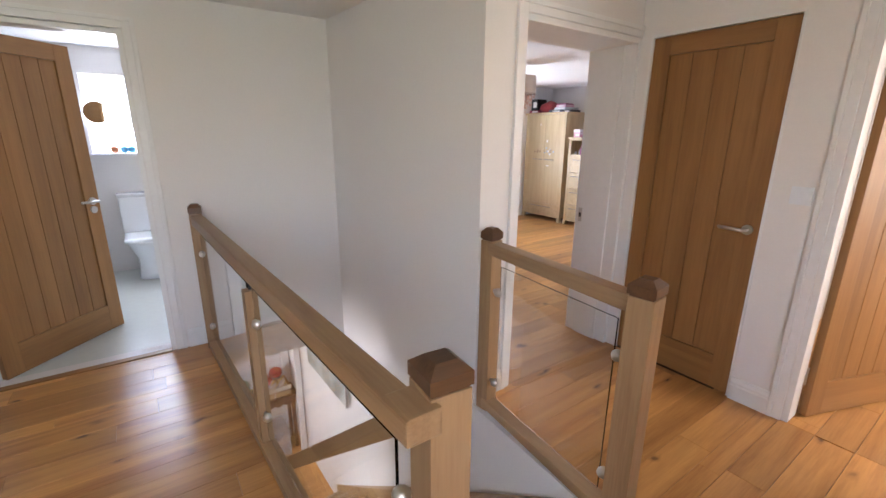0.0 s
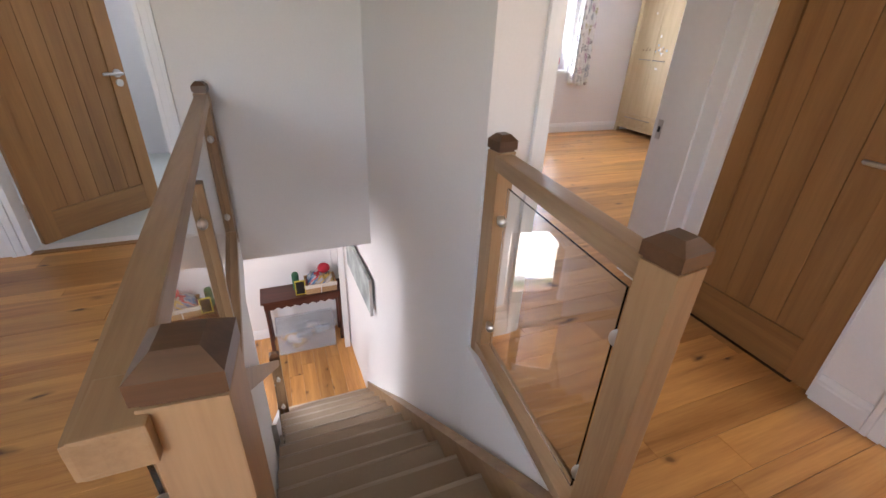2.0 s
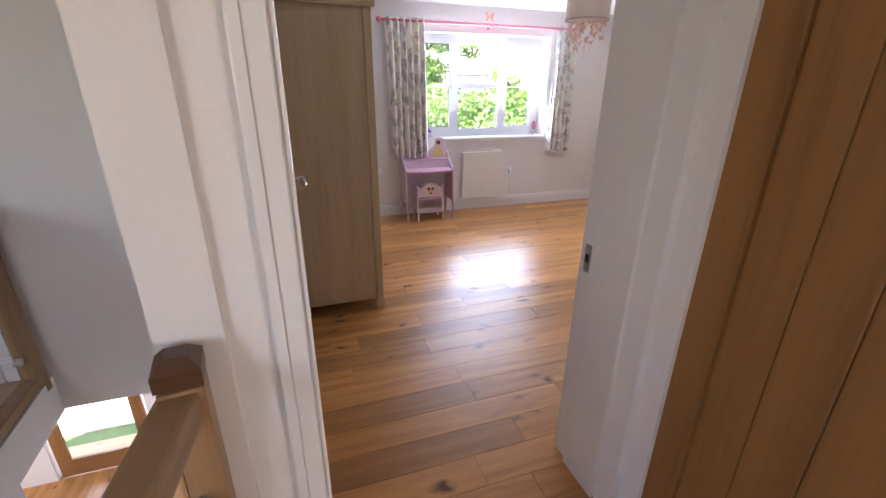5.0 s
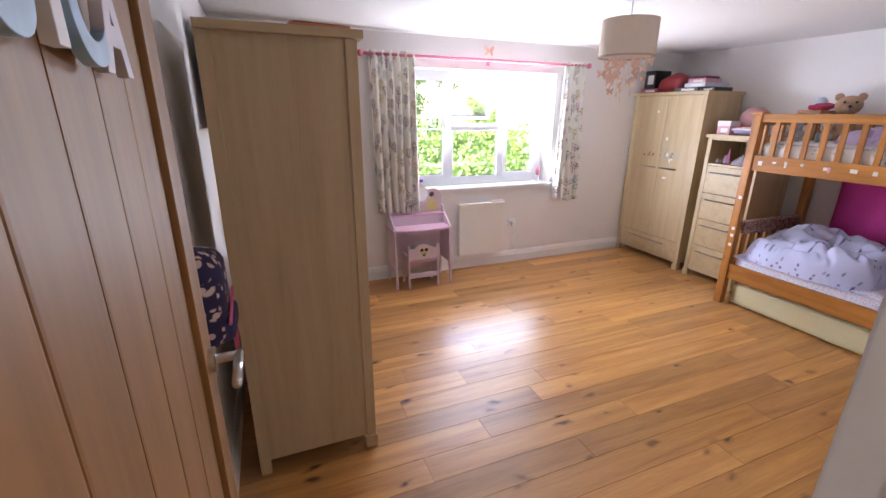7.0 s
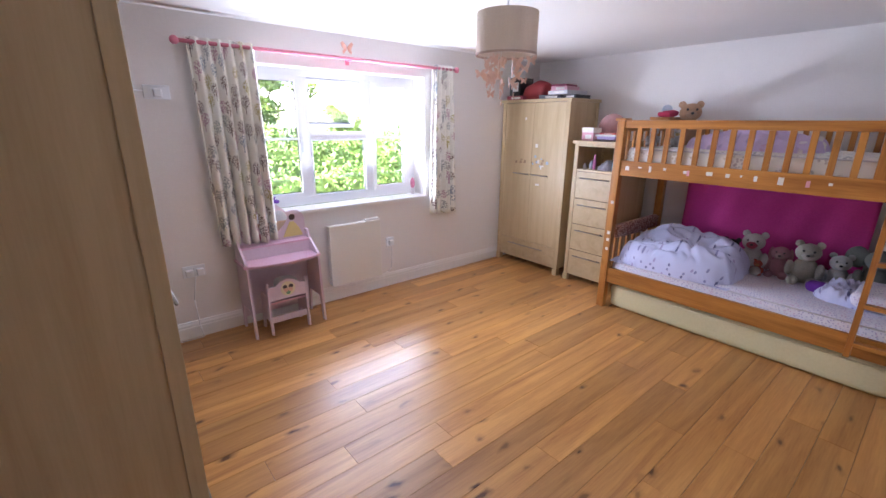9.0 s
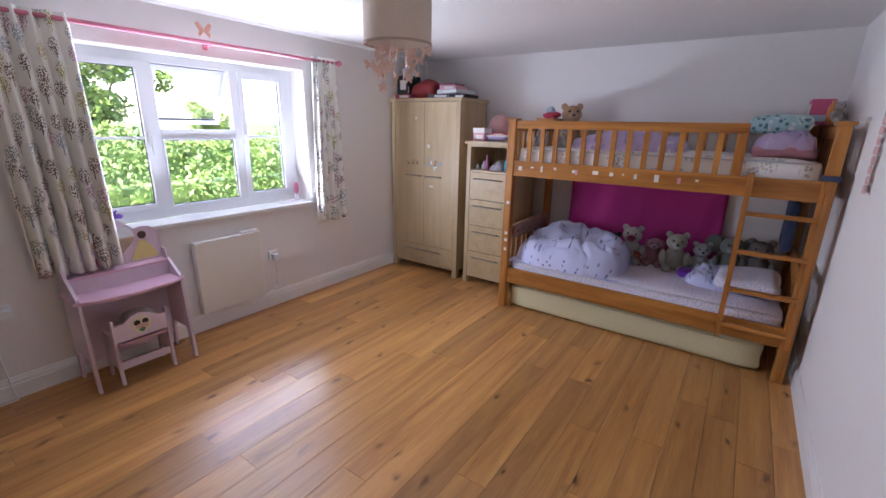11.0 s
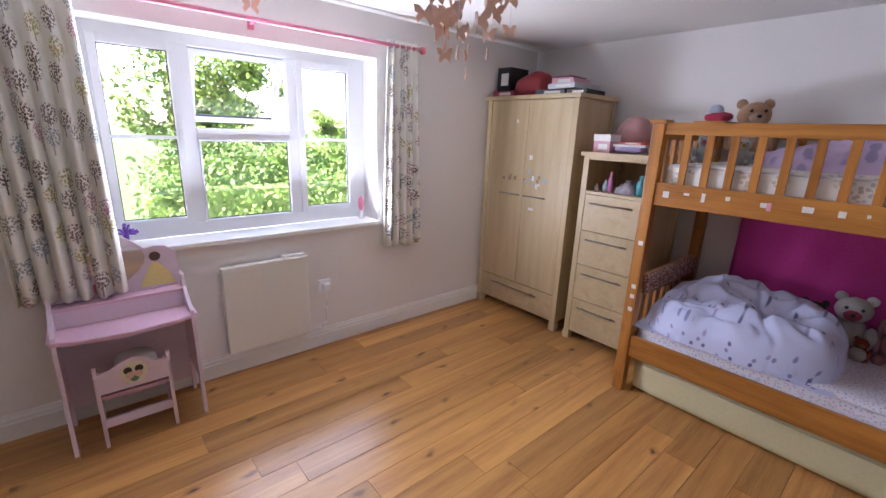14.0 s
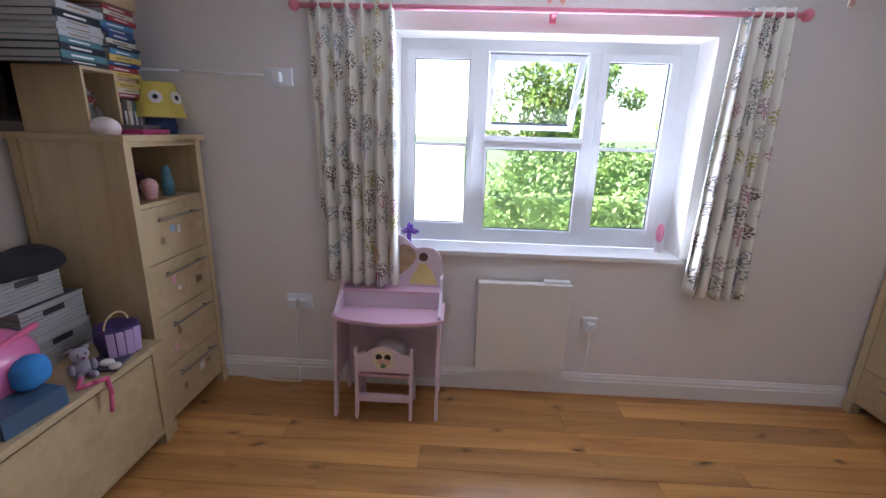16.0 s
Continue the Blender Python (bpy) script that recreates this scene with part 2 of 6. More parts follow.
def lathe(bm, prof, c=(0, 0, 0), seg=24):
    rings = []
    for r, z in prof:
        rings.append([bm.verts.new((c[0] + r * math.cos(2 * math.pi * i / seg), c[1] + r * math.sin(2 * math.pi * i / seg), c[2] + z)) for i in range(seg)])
    for a, b in zip(rings, rings[1:]):
        for i in range(seg):
            bm.faces.new((a[i], a[(i + 1) % seg], b[(i + 1) % seg], b[i]))
    return bm


def mesh_ob(name, bm, material, smooth=False):
    bmesh.ops.recalc_face_normals(bm, faces=bm.faces)
    me = bpy.data.meshes.new(name)
    bm.to_mesh(me)
    bm.free()
    me.materials.append(material)
    if smooth:
        me.shade_smooth()
    return new(name, me)


def part(name, bm, material, parent, label="", smooth=False):
    ob = mesh_ob(name, bm, material, smooth)
    ob.parent = parent
    if label:
        ob["label"] = label
    return ob


def thing(name, label, category, at=(0, 0, 0), turn=0.0, group="", kind=""):
    e = new(name)
    e.empty_display_size = 0.1
    e.matrix_basis = pose(*at, 0, 0, turn)
    return tagged(e, label, category, group, kind)


def one(name, bm, material, label, category, smooth=False, group="", kind="", at=None, turn=0.0):
    ob = mesh_ob(name, bm, material, smooth)
    if at is not None:
        ob.matrix_basis = pose(*at, 0, 0, turn)
    return tagged(ob, label, category, group, kind)


def setting(name, bm, material, label, category="wall", smooth=False):
    return one(name, bm, material, label, category, smooth, kind="structure")


def tube_curve(name, pts, r, material, parent=None):
    """A bent cord or wire as a mesh."""
    bm = bmesh.new()
    pts = [Vector(p) for p in pts]
    for a, b in zip(pts, pts[1:]):
        rod(bm, a, b, r, seg=8)
        ball(bm, b, r, 8)
    if parent is None:
        return mesh_ob(name, bm, material, True)
    return part(name, bm, material, parent, smooth=True)


# ---- the shell of the house ----
CH = 2.22            # ceiling
LOW = -2.33          # floor of the hall below
# bedroom
bm = bmesh.new()
box(bm, 1.72, 3.41, 5.54, 5.86, LOW, CH); box(bm, 4.955, 6.9, 5.54, 5.86, LOW, CH)
box(bm, 3.41, 4.955, 5.54, 5.86, LOW, 0.83); box(bm, 3.41, 4.955, 5.54, 5.86, 1.955, CH)
setting("wall_north", bm, WALL, "white painted bedroom wall with a deep window opening")
setting("wall_east", B(6.65, 6.85, 1.6, 5.54, LOW, CH), WALL, "plain white painted bedroom wall behind the bunk bed")
bm = bmesh.new()
box(bm, 2.965, 3.2, 1.62, 1.96, -0.25, CH); box(bm, 3.2, 6.65, 1.62, 1.89, -0.25, CH); box(bm, 1.85, 2.005, 1.62, 1.645, -0.25, CH); box(bm, 2.005, 2.965, 1.62, 1.96, 2.0, CH)
setting("wall_south", bm, WALL, "white painted wall between bedroom and landing")
# wall between stairs and bedroom, slightly askew
bm = bmesh.new()
prism(bm, [(1.73, 1.60), (1.85, 1.60), (1.85, 5.54), (1.55, 5.54), (1.615, 3.2)], "z", LOW, CH)
setting("wall_stairs", bm, WALL, "tall white painted wall beside the stairs")
# wall across the stairwell, with the bathroom beyond
bm = bmesh.new()
box(bm, 0.41, 1.615, 3.22, 3.34, -0.235, CH)
box(bm, -0.50, 0.41, 3.22, 3.34, 2.03, CH); box(bm, -1.3, -0.50, 3.22, 3.34, -0.235, CH); box(bm, -0.50, 0.41, 3.22, 3.34, -0.235, 0.006)
setting("wall_bathroom", bm, WALL, "white painted wall over the stairwell beside the bathroom door")
# landing wall with the closed door and the open one
bm = bmesh.new()
box(bm, 2.97, 3.09, 1.55, 1.62, -0.25, CH); box(bm, 2.97, 3.09, 0.56, 0.82, -0.25, CH)
box(bm, 2.97, 3.09, 0.82, 1.55, 2.01, CH); box(bm, 2.97, 3.09, -0.27, 0.56, 2.03, CH); box(bm, 2.97, 3.09, -1.4, -0.27, -0.25, CH)
setting("wall_landing_east", bm, WALL, "white painted landing wall with two oak doors")
setting("wall_cupboard", B(3.6, 3.7, 0.9, 1.62, -0.25, CH), WALL, "plain wall behind the closed door")
# The opening in this wall is added for the landing's fill lamp, out of view.
bm = bmesh.new()
box(bm, -1.4, -1.0, -1.5, -1.38, LOW, CH); box(bm, 0.4, 4.9, -1.5, -1.38, LOW, CH); box(bm, -1.0, 0.4, -1.5, -1.38, LOW, 0.9); box(bm, -1.0, 0.4, -1.5, -1.38, 2.0, CH)
setting("wall_landing_south", bm, WALL, "plain white landing wall with an added, unseen opening")
setting("wall_landing_west", B(-1.42, -1.3, -1.5, 5.62, LOW, CH), WALL, "plain white outer wall")
setting("wall_spare_room", B(4.8, 4.92, -1.38, 1.62, -0.25, CH), WALL, "plain white wall of the next room")
bm = bmesh.new()
box(bm, -1.3, 0.02, 5.52, 5.64, -0.235, CH); box(bm, 0.62, 1.56, 5.52, 5.64, -0.235, CH)
box(bm, 0.02, 0.62, 5.52, 5.64, -0.235, 1.23); box(bm, 0.02, 0.62, 5.52, 5.64, 1.98, CH)
setting("wall_bathroom_north", bm, WALL, "bathroom wall with a small window")
setting("ceiling", B(-1.42, 6.85, -1.5, 5.86, CH, CH + 0.3), CEIL, "flat white painted ceiling", "ceiling")
# lower hall
bm = bmesh.new()
box(bm, -1.3, -0.60, 5.02, 5.16, LOW, -0.235); box(bm, 0.30, 1.56, 5.02, 5.16, LOW, -0.235); box(bm, -0.60, 0.30, 5.02, 5.16, -0.36, -0.235)
setting("wall_hall_north", bm, WALL, "white painted hall wall with a glazed door")
setting("ceiling_hall", B(-1.3, 1.6, 3.34, 5.52, -0.235, -0.03), CEIL, "white ceiling of the hall below", "ceiling")
bm = bmesh.new()
prism(bm, [(0.55, 0.0), (0.795, 0.55), (0.69, 2.72), (0.58, 2.72)], "z", LOW, -0.24)
prism(bm, [(0.70, 0.55), (0.795, 0.55), (0.668, 3.22), (0.60, 3.22)], "z", -0.24, -0.017)
setting("wall_under_landing", bm, WALL, "white painted wall under the landing edge")
bm = bmesh.new()
prism(bm, [(1.665, 0.62), (1.80, 0.62), (1.85, 1.60), (1.72, 1.60)], "z", LOW, -0.016)
setting("wall_under_stair_head", bm, WALL, "white painted wall below the short balustrade")
setting("wall_under_stairs", B(0.8, 1.74, 0.5, 0.62, LOW, -0.2), WALL, "plain wall under the stair head")
setting("floor_hall", B(-1.3, 1.75, -1.4, 5.52, LOW - 0.1, LOW - 0.016), OAK_F, "oak board floor of the hall below", "floor")
# under-floors; the boards lie on them
SUB = plain("dark_joint", (0.06, 0.035, 0.018), 0.8)
setting("floor", B(1.85, 6.65, 1.87, 5.54, -0.25, -0.014), SUB, "honey-coloured oak plank floor with knots", "floor")
bm = bmesh.new()
prism(bm, [(-1.3, -1.38), (2.97, -1.38), (2.97, 1.62), (1.81, 1.62), (1.76, 0.66), (0.775, 0.66), (0.63, 3.22), (-1.3, 3.22)], "z", -0.2, -0.014)
setting("floor_landing", bm, SUB, "oak plank floor of the landing", "floor")
setting("floor_doorway", B(1.85, 2.97, 1.62, 1.87, -0.25, -0.014), SUB, "oak floor in the doorway", "floor")
setting("floor_spare_room", B(2.97, 4.8, -1.38, 1.62, -0.2, -0.014), SUB, "oak plank floor of the next room", "floor")
setting("floor_bathroom", B(-1.3, 1.56, 3.34, 5.52, -0.03, 0.004), TILE, "pale bathroom floor", "floor")


def board_floor(parent, x0, x1, y0, y1, z, width=0.15, lengths=(0.9, 1.9), seed=1, axis="x", keep=None):
    """Floor boards with narrow joints, each one an object."""
    rng = random.Random(seed)
    shapes = {}
    y = y0
    while y < y1 - 0.02:
        w = min(width, y1 - y)
        x = x0 - rng.random() * 1.2
        while x < x1:
            L = rng.choice((lengths[0], 1.2, 1.5, lengths[1]))
            a, b = max(x, x0), min(x + L, x1)
            x += L
            if b - a < 0.04:
                continue
            if keep and not keep((a + b) / 2, y + w / 2):
                continue
            key = (round(b - a, 3), round(w, 3))
            if key not in shapes:
                bb = bmesh.new()
                l2, w2 = key[0] / 2 - 0.0003, key[1] / 2 - 0.0005
                if axis == "x":
                    pts = [(-l2, -w2), (l2, -w2), (l2, w2), (-l2, w2)]
                else:
                    pts = [(-w2, -l2), (w2, -l2), (w2, l2), (-w2, l2)]
                low = [bb.verts.new((*p, -0.016)) for p in pts]
                mid = [bb.verts.new((*p, -0.002)) for p in pts]
                top = [bb.verts.new((p[0] - math.copysign(0.0008, p[0]), p[1] - math.copysign(0.0008, p[1]), 0)) for p in pts]
                for r0, r1 in ((low, mid), (mid, top)):
                    for i in range(4):
                        bb.faces.new((r0[i], r0[(i + 1) % 4], r1[(i + 1) % 4], r1[i]))
                bb.faces.new(top)
                me = bpy.data.meshes.new("plank")
                bb.to_mesh(me)
                bb.free()
                me.materials.append(OAK_F if axis == "x" else OAK_FY)
                shapes[key] = me
            ob = new("plank", shapes[key])
            c = ((a + b) / 2, y + w / 2)
            ob.location = (c[0], c[1], z) if axis == "x" else (c[1], c[0], z)
            ob.parent = parent
        y += width


OAK_FY = wood("oak_floor_lengthwise", (0.34, 0.138, 0.038), (0.60, 0.300, 0.095), "y", 1.0, 0.3, knots=1.0, piece_vary=0.21)


# ---- trim ----
def skirting(name, x0, x1, y0, y1, out):
    """A moulded skirting board along a wall; out is the way that it faces."""
    bm = bmesh.new()
    prof = [(0, 0.0), (0.018, 0.0), (0.018, 0.085), (0.014, 0.092), (0.014, 0.105), (0.008, 0.118), (0.006, 0.128), (0, 0.130)]
    if out in ("-y", "+y"):
        s = -1 if out == "-y" else 1
        prism(bm, [(y0 + s * p, z) for p, z in prof], "x", x0, x1)
    else:
        s = -1 if out == "-x" else 1
        bm2 = [(x0 + s * p, z) for p, z in prof]
        prism(bm, bm2, "y", y0, y1)
    return setting(name, bm, WHITE, "white moulded skirting board", "baseboard")


skirting("baseboard_north", 1.85, 6.65, 5.54, 5.54, "-y")
skirting("baseboard_east", 6.65, 6.65, 1.87, 5.54, "-x")
skirting("baseboard_south", 3.2, 6.65, 1.89, 1.89, "+y")
skirting("baseboard_west", 1.85, 1.85, 1.89, 5.52, "+x")
skirting("baseboard_bathroom", 0.41 + 0.08, 0.60, 3.22, 3.22, "-y")
skirting("baseboard_landing_nook", 1.74, 1.935, 1.62, 1.62, "-y")
skirting("baseboard_landing", 2.97, 2.97, 0.63, 0.815, "-x")
skirting("baseboard_hall", 0.38, 1.55, 5.02, 5.02, "-y").location.z = LOW


def door_case(name, axis, lo, hi, face0, face1, top, arch=(0.07, 0.07), sides=("a", "b")):
    """Lining and moulded architraves round a door opening."""
    t = thing(name, "white painted door lining and architrave", "door frame", kind="structure")

    def bx(a0, a1, f0, f1, z0, z1, bev=0.004):
        return B(a0, a1, f0, f1, z0, z1, bevel=bev) if axis == "x" else B(f0, f1, a0, a1, z0, z1, bevel=bev)
    part("jamb", bx(lo - 0.002, lo + 0.025, face0 - 0.003, face1 + 0.003, 0, top), WHITE, t)
    part("jamb", bx(hi - 0.025, hi + 0.002, face0 - 0.003, face1 + 0.003, 0, top), WHITE, t)
    part("head", bx(lo + 0.025, hi - 0.025, face0 - 0.003, face1 + 0.003, top - 0.025, top + 0.002), WHITE, t)
    for key, f, s in (("a", face0, -1), ("b", face1, 1)):
        if key not in sides:
            continue
        for k, (w0, w1, d) in enumerate(((0.006, 0.045, 0.014), (0.045, 0.068, 0.02))):
            part("architrave", bx(lo - w1, lo - w0, f, f + s * d, 0, top + w1), WHITE, t)
            part("architrave", bx(hi + w0, hi + w1, f, f + s * d, 0, top + w1), WHITE, t)
            part("architrave", bx(lo - w0, hi + w0, f, f + s * d, top + w0, top + w1), WHITE, t)
    return t


t = thing("door_frame_bedroom", "white painted door lining and architrave", "door frame", kind="structure")
part("jamb", B(2.003, 2.012, 1.617, 1.648, 0, 2.0, bevel=0.003), WHITE, t)
part("jamb", B(2.94, 2.967, 1.617, 1.96, 0, 2.0, bevel=0.003), WHITE, t)
part("head", B(2.012, 2.94, 1.617, 1.96, 1.975, 2.002, bevel=0.003), WHITE, t)
part("architrave", B(2.973, 3.04, 1.96, 1.975, 0, 2.06, bevel=0.005), WHITE, t)
part("architrave", B(2.03, 2.973, 1.96, 1.975, 2.004, 2.06, bevel=0.005), WHITE, t)
for w0, w1, d in ((0.006, 0.045, 0.014), (0.045, 0.068, 0.02)):
    part("architrave", B(2.005 - w1, 2.005 - w0, 1.62, 1.62 - d, 0, 2.0 + w1, bevel=0.004), WHITE, t)
    part("architrave", B(2.005 - w0, 2.965, 1.62, 1.62 - d, 2.0 + w0, 2.0 + w1, bevel=0.004), WHITE, t)
part("door_stop", B(2.926, 2.94, 1.70, 1.88, 0, 1.975, bevel=0.002), WHITE, t)
part("strike_plate", B(2.937, 2.9398, 1.905, 1.935, 0.84, 0.94, bevel=0.001), STEEL, t)
# Dark of the latch hole, put on as a thin black plate.
part("latch_shade_plate", B(2.9355, 2.9368, 1.912, 1.928, 0.875, 0.905), BLACK, t)
door_case("door_frame_bathroom", "x", -0.50, 0.41, 3.22, 3.34, 2.0)
door_case("door_frame_spare_room", "y", -0.27, 0.56, 2.97, 3.09, 2.0)
door_case("door_frame_hall", "x", -0.60, 0.30, 5.02, 5.16, LOW + 1.97, sides=())


def lever(parent, x, y, z, s, way, key=False):
    """A lever on a round rose; s: the side that it stands out to, way: where it points."""
    h = part("door_handle", rod(bmesh.new(), (x, y, z), (x, y + s * 0.012, z), 0.026, seg=24), STEEL, parent, "brushed steel lever handle")
    b = bmesh.new()
    rod(b, (x, y + s * 0.01, z), (x, y + s * 0.055, z), 0.010)
    rod(b, (x - way * 0.008, y + s * 0.055, z), (x + way * 0.115, y + s * 0.055, z + 0.004), 0.0095)
    ball(b, (x + way * 0.115, y + s * 0.055, z + 0.004), 0.0095, 10)
    part("lever", b, STEEL, h, smooth=True)
    if key:
        part("lock_rose", rod(bmesh.new(), (x, y, z - 0.06), (x, y + s * 0.01, z - 0.06), 0.024, seg=24), STEEL, parent)


def oak_door(name, label, w, h, at, turn, boards=6, handle_x=None, way=-1, key=False, top_rail=0.10, bottom_rail=0.19, stile=0.10, handle_z=0.96):
    """A framed, boarded oak door; local x runs from the hinge, the leaf is 40 mm thick about y = 0."""
    t = thing(name, label, "door", at, turn, kind="structure")
    part("stile", B(0, stile, -0.02, 0.02, 0, h, bevel=0.003), OAK_D, t)
    part("stile", B(w - stile, w, -0.02, 0.02, 0, h, bevel=0.003), OAK_D, t)
    part("top_rail", B(stile, w - stile, -0.0195, 0.0195, h - top_rail, h, bevel=0.003), OAK_DH, t)
    part("bottom_rail", B(stile, w - stile, -0.0195, 0.0195, 0, bottom_rail, bevel=0.003), OAK_DH, t)
    bw = (w - 2 * stile) / boards
    for i in range(boards):
        part("board", B(stile + i * bw + 0.0012, stile + (i + 1) * bw - 0.0012, -0.008, 0.008, bottom_rail, h - top_rail, bevel=0.0045), OAK_D, t)
    part("board_core", B(stile, w - stile, -0.003, 0.003, bottom_rail, h - top_rail), CAP, t)
    hx = w - 0.055 if handle_x is None else handle_x
    lever(t, hx, 0.02, handle_z, 1, way, key)
    lever(t, hx, -0.02, handle_z, -1, way, key)
    for z in (0.22, h - 0.22):
        part("hinge", rod(bmesh.new(), (-0.004, 0.02, z - 0.05), (-0.004, 0.02, z + 0.05), 0.007), STEEL, t)
    return t


# closed landing door: hinged at its far side
oak_door("door_1", "closed oak boarded door with steel lever handle", 0.706, 1.985, (3.0, 1.538, 0.006), -90, boards=4, top_rail=0.1, bottom_rail=0.2)
setting("trim_door_1", box(box(B(2.966, 3.09, 1.538, 1.552, 0, 2.012), 2.966, 3.09, 0.818, 0.83, 0, 2.012), 2.966, 3.09, 0.83, 1.538, 1.994, 2.012), WHITE, "white lining of the closed oak door", "door frame")
oak_door("door_2", "half-open oak boarded bathroom door", 0.80, 1.965, (-0.455, 3.33, 0.012), 46.5, boards=6, key=True)
oak_door("door_3", "oak boarded bedroom door standing open", 0.96, 1.965, (1.983, 1.665, 0.008), 91.4, boards=6, handle_z=1.08)
oak_door("door_4", "oak boarded door opened into the next room", 0.76, 1.965, (3.10, 0.515, 0.008), -20.5, boards=5)

# glazed hall door
t = thing("door_5", "oak framed hall door with a clear glass pane", "door", (-0.57, 5.06, LOW + 0.006), 0, kind="structure")
part("stile", B(0, 0.11, -0.02, 0.02, 0, 1.93, bevel=0.003), OAK_D, t)
part("stile", B(0.73, 0.84, -0.02, 0.02, 0, 1.93, bevel=0.003), OAK_D, t)
part("bottom_rail", B(0.11, 0.73, -0.02, 0.02, 0, 0.2, bevel=0.003), OAK_DH, t)
part("top_rail", B(0.11, 0.73, -0.02, 0.02, 1.82, 1.93, bevel=0.003), OAK_DH, t)
part("pane", B(0.11, 0.73, -0.004, 0.004, 0.2, 1.82), GLASS, t).visible_shadow = False
lever(t, 0.78, -0.02, 0.98, -1, -1)

# ---- stairs and balustrades ----
def newel(name, x, y, z0, z1, w=0.085, turn=0.0, label="square oak newel post with a pyramid cap"):
    t = thing(name, label, "newel post", (x, y, z0), turn)
    h = z1 - z0
    r = w / 2
    part("post", B(-r, r, -r, r, 0, h - 0.062, bevel=0.003), OAK_N, t)
    part("neck", B(-r + 0.005, r - 0.005, -r + 0.005, r - 0.005, h - 0.062, h - 0.054), CAP, t)
    b = bmesh.new()
    o, i = r + 0.002, r * 0.52
    lv = [[b.verts.new((sx * s, sy * s, z)) for sx, sy in ((-1, -1), (1, -1), (1, 1), (-1, 1))] for s, z in ((o, h - 0.054), (o, h - 0.022), (i, h))]
    for a, c in zip(lv, lv[1:]):
        for k in range(4):
            b.faces.new((a[k], a[(k + 1) % 4], c[(k + 1) % 4], c[k]))
    b.faces.new(lv[0][::-1]), b.faces.new(lv[2])
    part("cap", b, CAP, t, "dark pyramid cap")
    return t


def clamp(parent, p, d):
    """A steel glass clamp standing off a post towards d."""
    p, d = Vector(p), Vector(d).normalized()
    b = bmesh.new()
    rod(b, p, p + d * 0.03, 0.011)
    ball(b, p + d * 0.035, (0.023, 0.023, 0.023), 14)
    part("glass_clamp", b, STEEL, parent, "polished steel glass clamp", smooth=True)


N0, L0 = Vector((0.85, 0.665, 0)), Vector((0.635, 3.15, 0))
R0, F0 = Vector((1.695, 0.695, 0)), Vector((1.775, 1.555, 0))
newel("newel_post", N0.x, N0.y, -0.25, 1.0, 0.10, -5)
newel("newel_post", R0.x, R0.y, -0.25, 1.0, 0.09, 7)
newel("newel_post", F0.x, F0.y, -0.06, 1.0, 0.075, 7)
newel("newel_post", L0.x, L0.y, -0.06, 1.0, 0.075, -5)


def balustrade(name, a, b, mids, label, top=0.90, low=0.025):
    t = thing(name, label, "balustrade")
    d = (b - a).normalized()
    s = Vector((d.y, -d.x, 0))
    part("handrail", beam(bmesh.new(), a + Vector((0, 0, top)), b + Vector((0, 0, top)), 0.068, 0.062, 0.009), OAK_R, t)
    part("base_rail", beam(bmesh.new(), a + Vector((0, 0, low)), b + Vector((0, 0, low)), 0.075, 0.05, 0.006), OAK_R, t)
    stops = [a + d * 0.05, *[a + d * m for m in mids], b - d * 0.045]
    for m in mids:
        c = a + d * m
        p = part("mid_post", B(-0.026, 0.026, -0.03, 0.03, low + 0.025, 0.80, bevel=0.003), OAK_N, t)
        p.matrix_basis = pose(c.x, c.y, 0, 0, 0, math.degrees(math.atan2(d.y, d.x)))
        part("support_rod", rod(bmesh.new(), c + Vector((0, 0, 0.80)), c + Vector((0, 0, top - 0.03)), 0.007), BLACK, t)
        for z in (0.20, 0.66):
            for w in (-1, 1):
                clamp(t, c + d * w * 0.026 + Vector((0, 0, z)), d * w)
    for p0, p1 in zip(stops, stops[1:]):
        g = 0.045
        part("glass_panel", beam(bmesh.new(), (p0 + d * g) + Vector((0, 0, (low + 0.06 + top - 0.08) / 2)), (p1 - d * g) + Vector((0, 0, (low + 0.06 + top - 0.08) / 2)), 0.008, top - 0.14 - low, 0.001), GLASS, t, "clear glass panel").visible_shadow = False
    for z in (0.17, 0.68):
        clamp(t, a + d * 0.045 + Vector((0, 0, z)), d)
        clamp(t, b - d * 0.038 + Vector((0, 0, z)), -d)
    return t


balustrade("balustrade", Vector((0.762, 0.60, 0)), L0, [1.28], "oak handrail with glass panels along the landing edge")
balustrade("balustrade", R0, F0, [], "short oak balustrade with one glass panel at the stair head")
one("rail_end", B(0.735, 0.81, 0.60, 0.70, 0.868, 0.932, bevel=0.004), OAK_R, "square oak rail end joined to the newel post", "rail end")

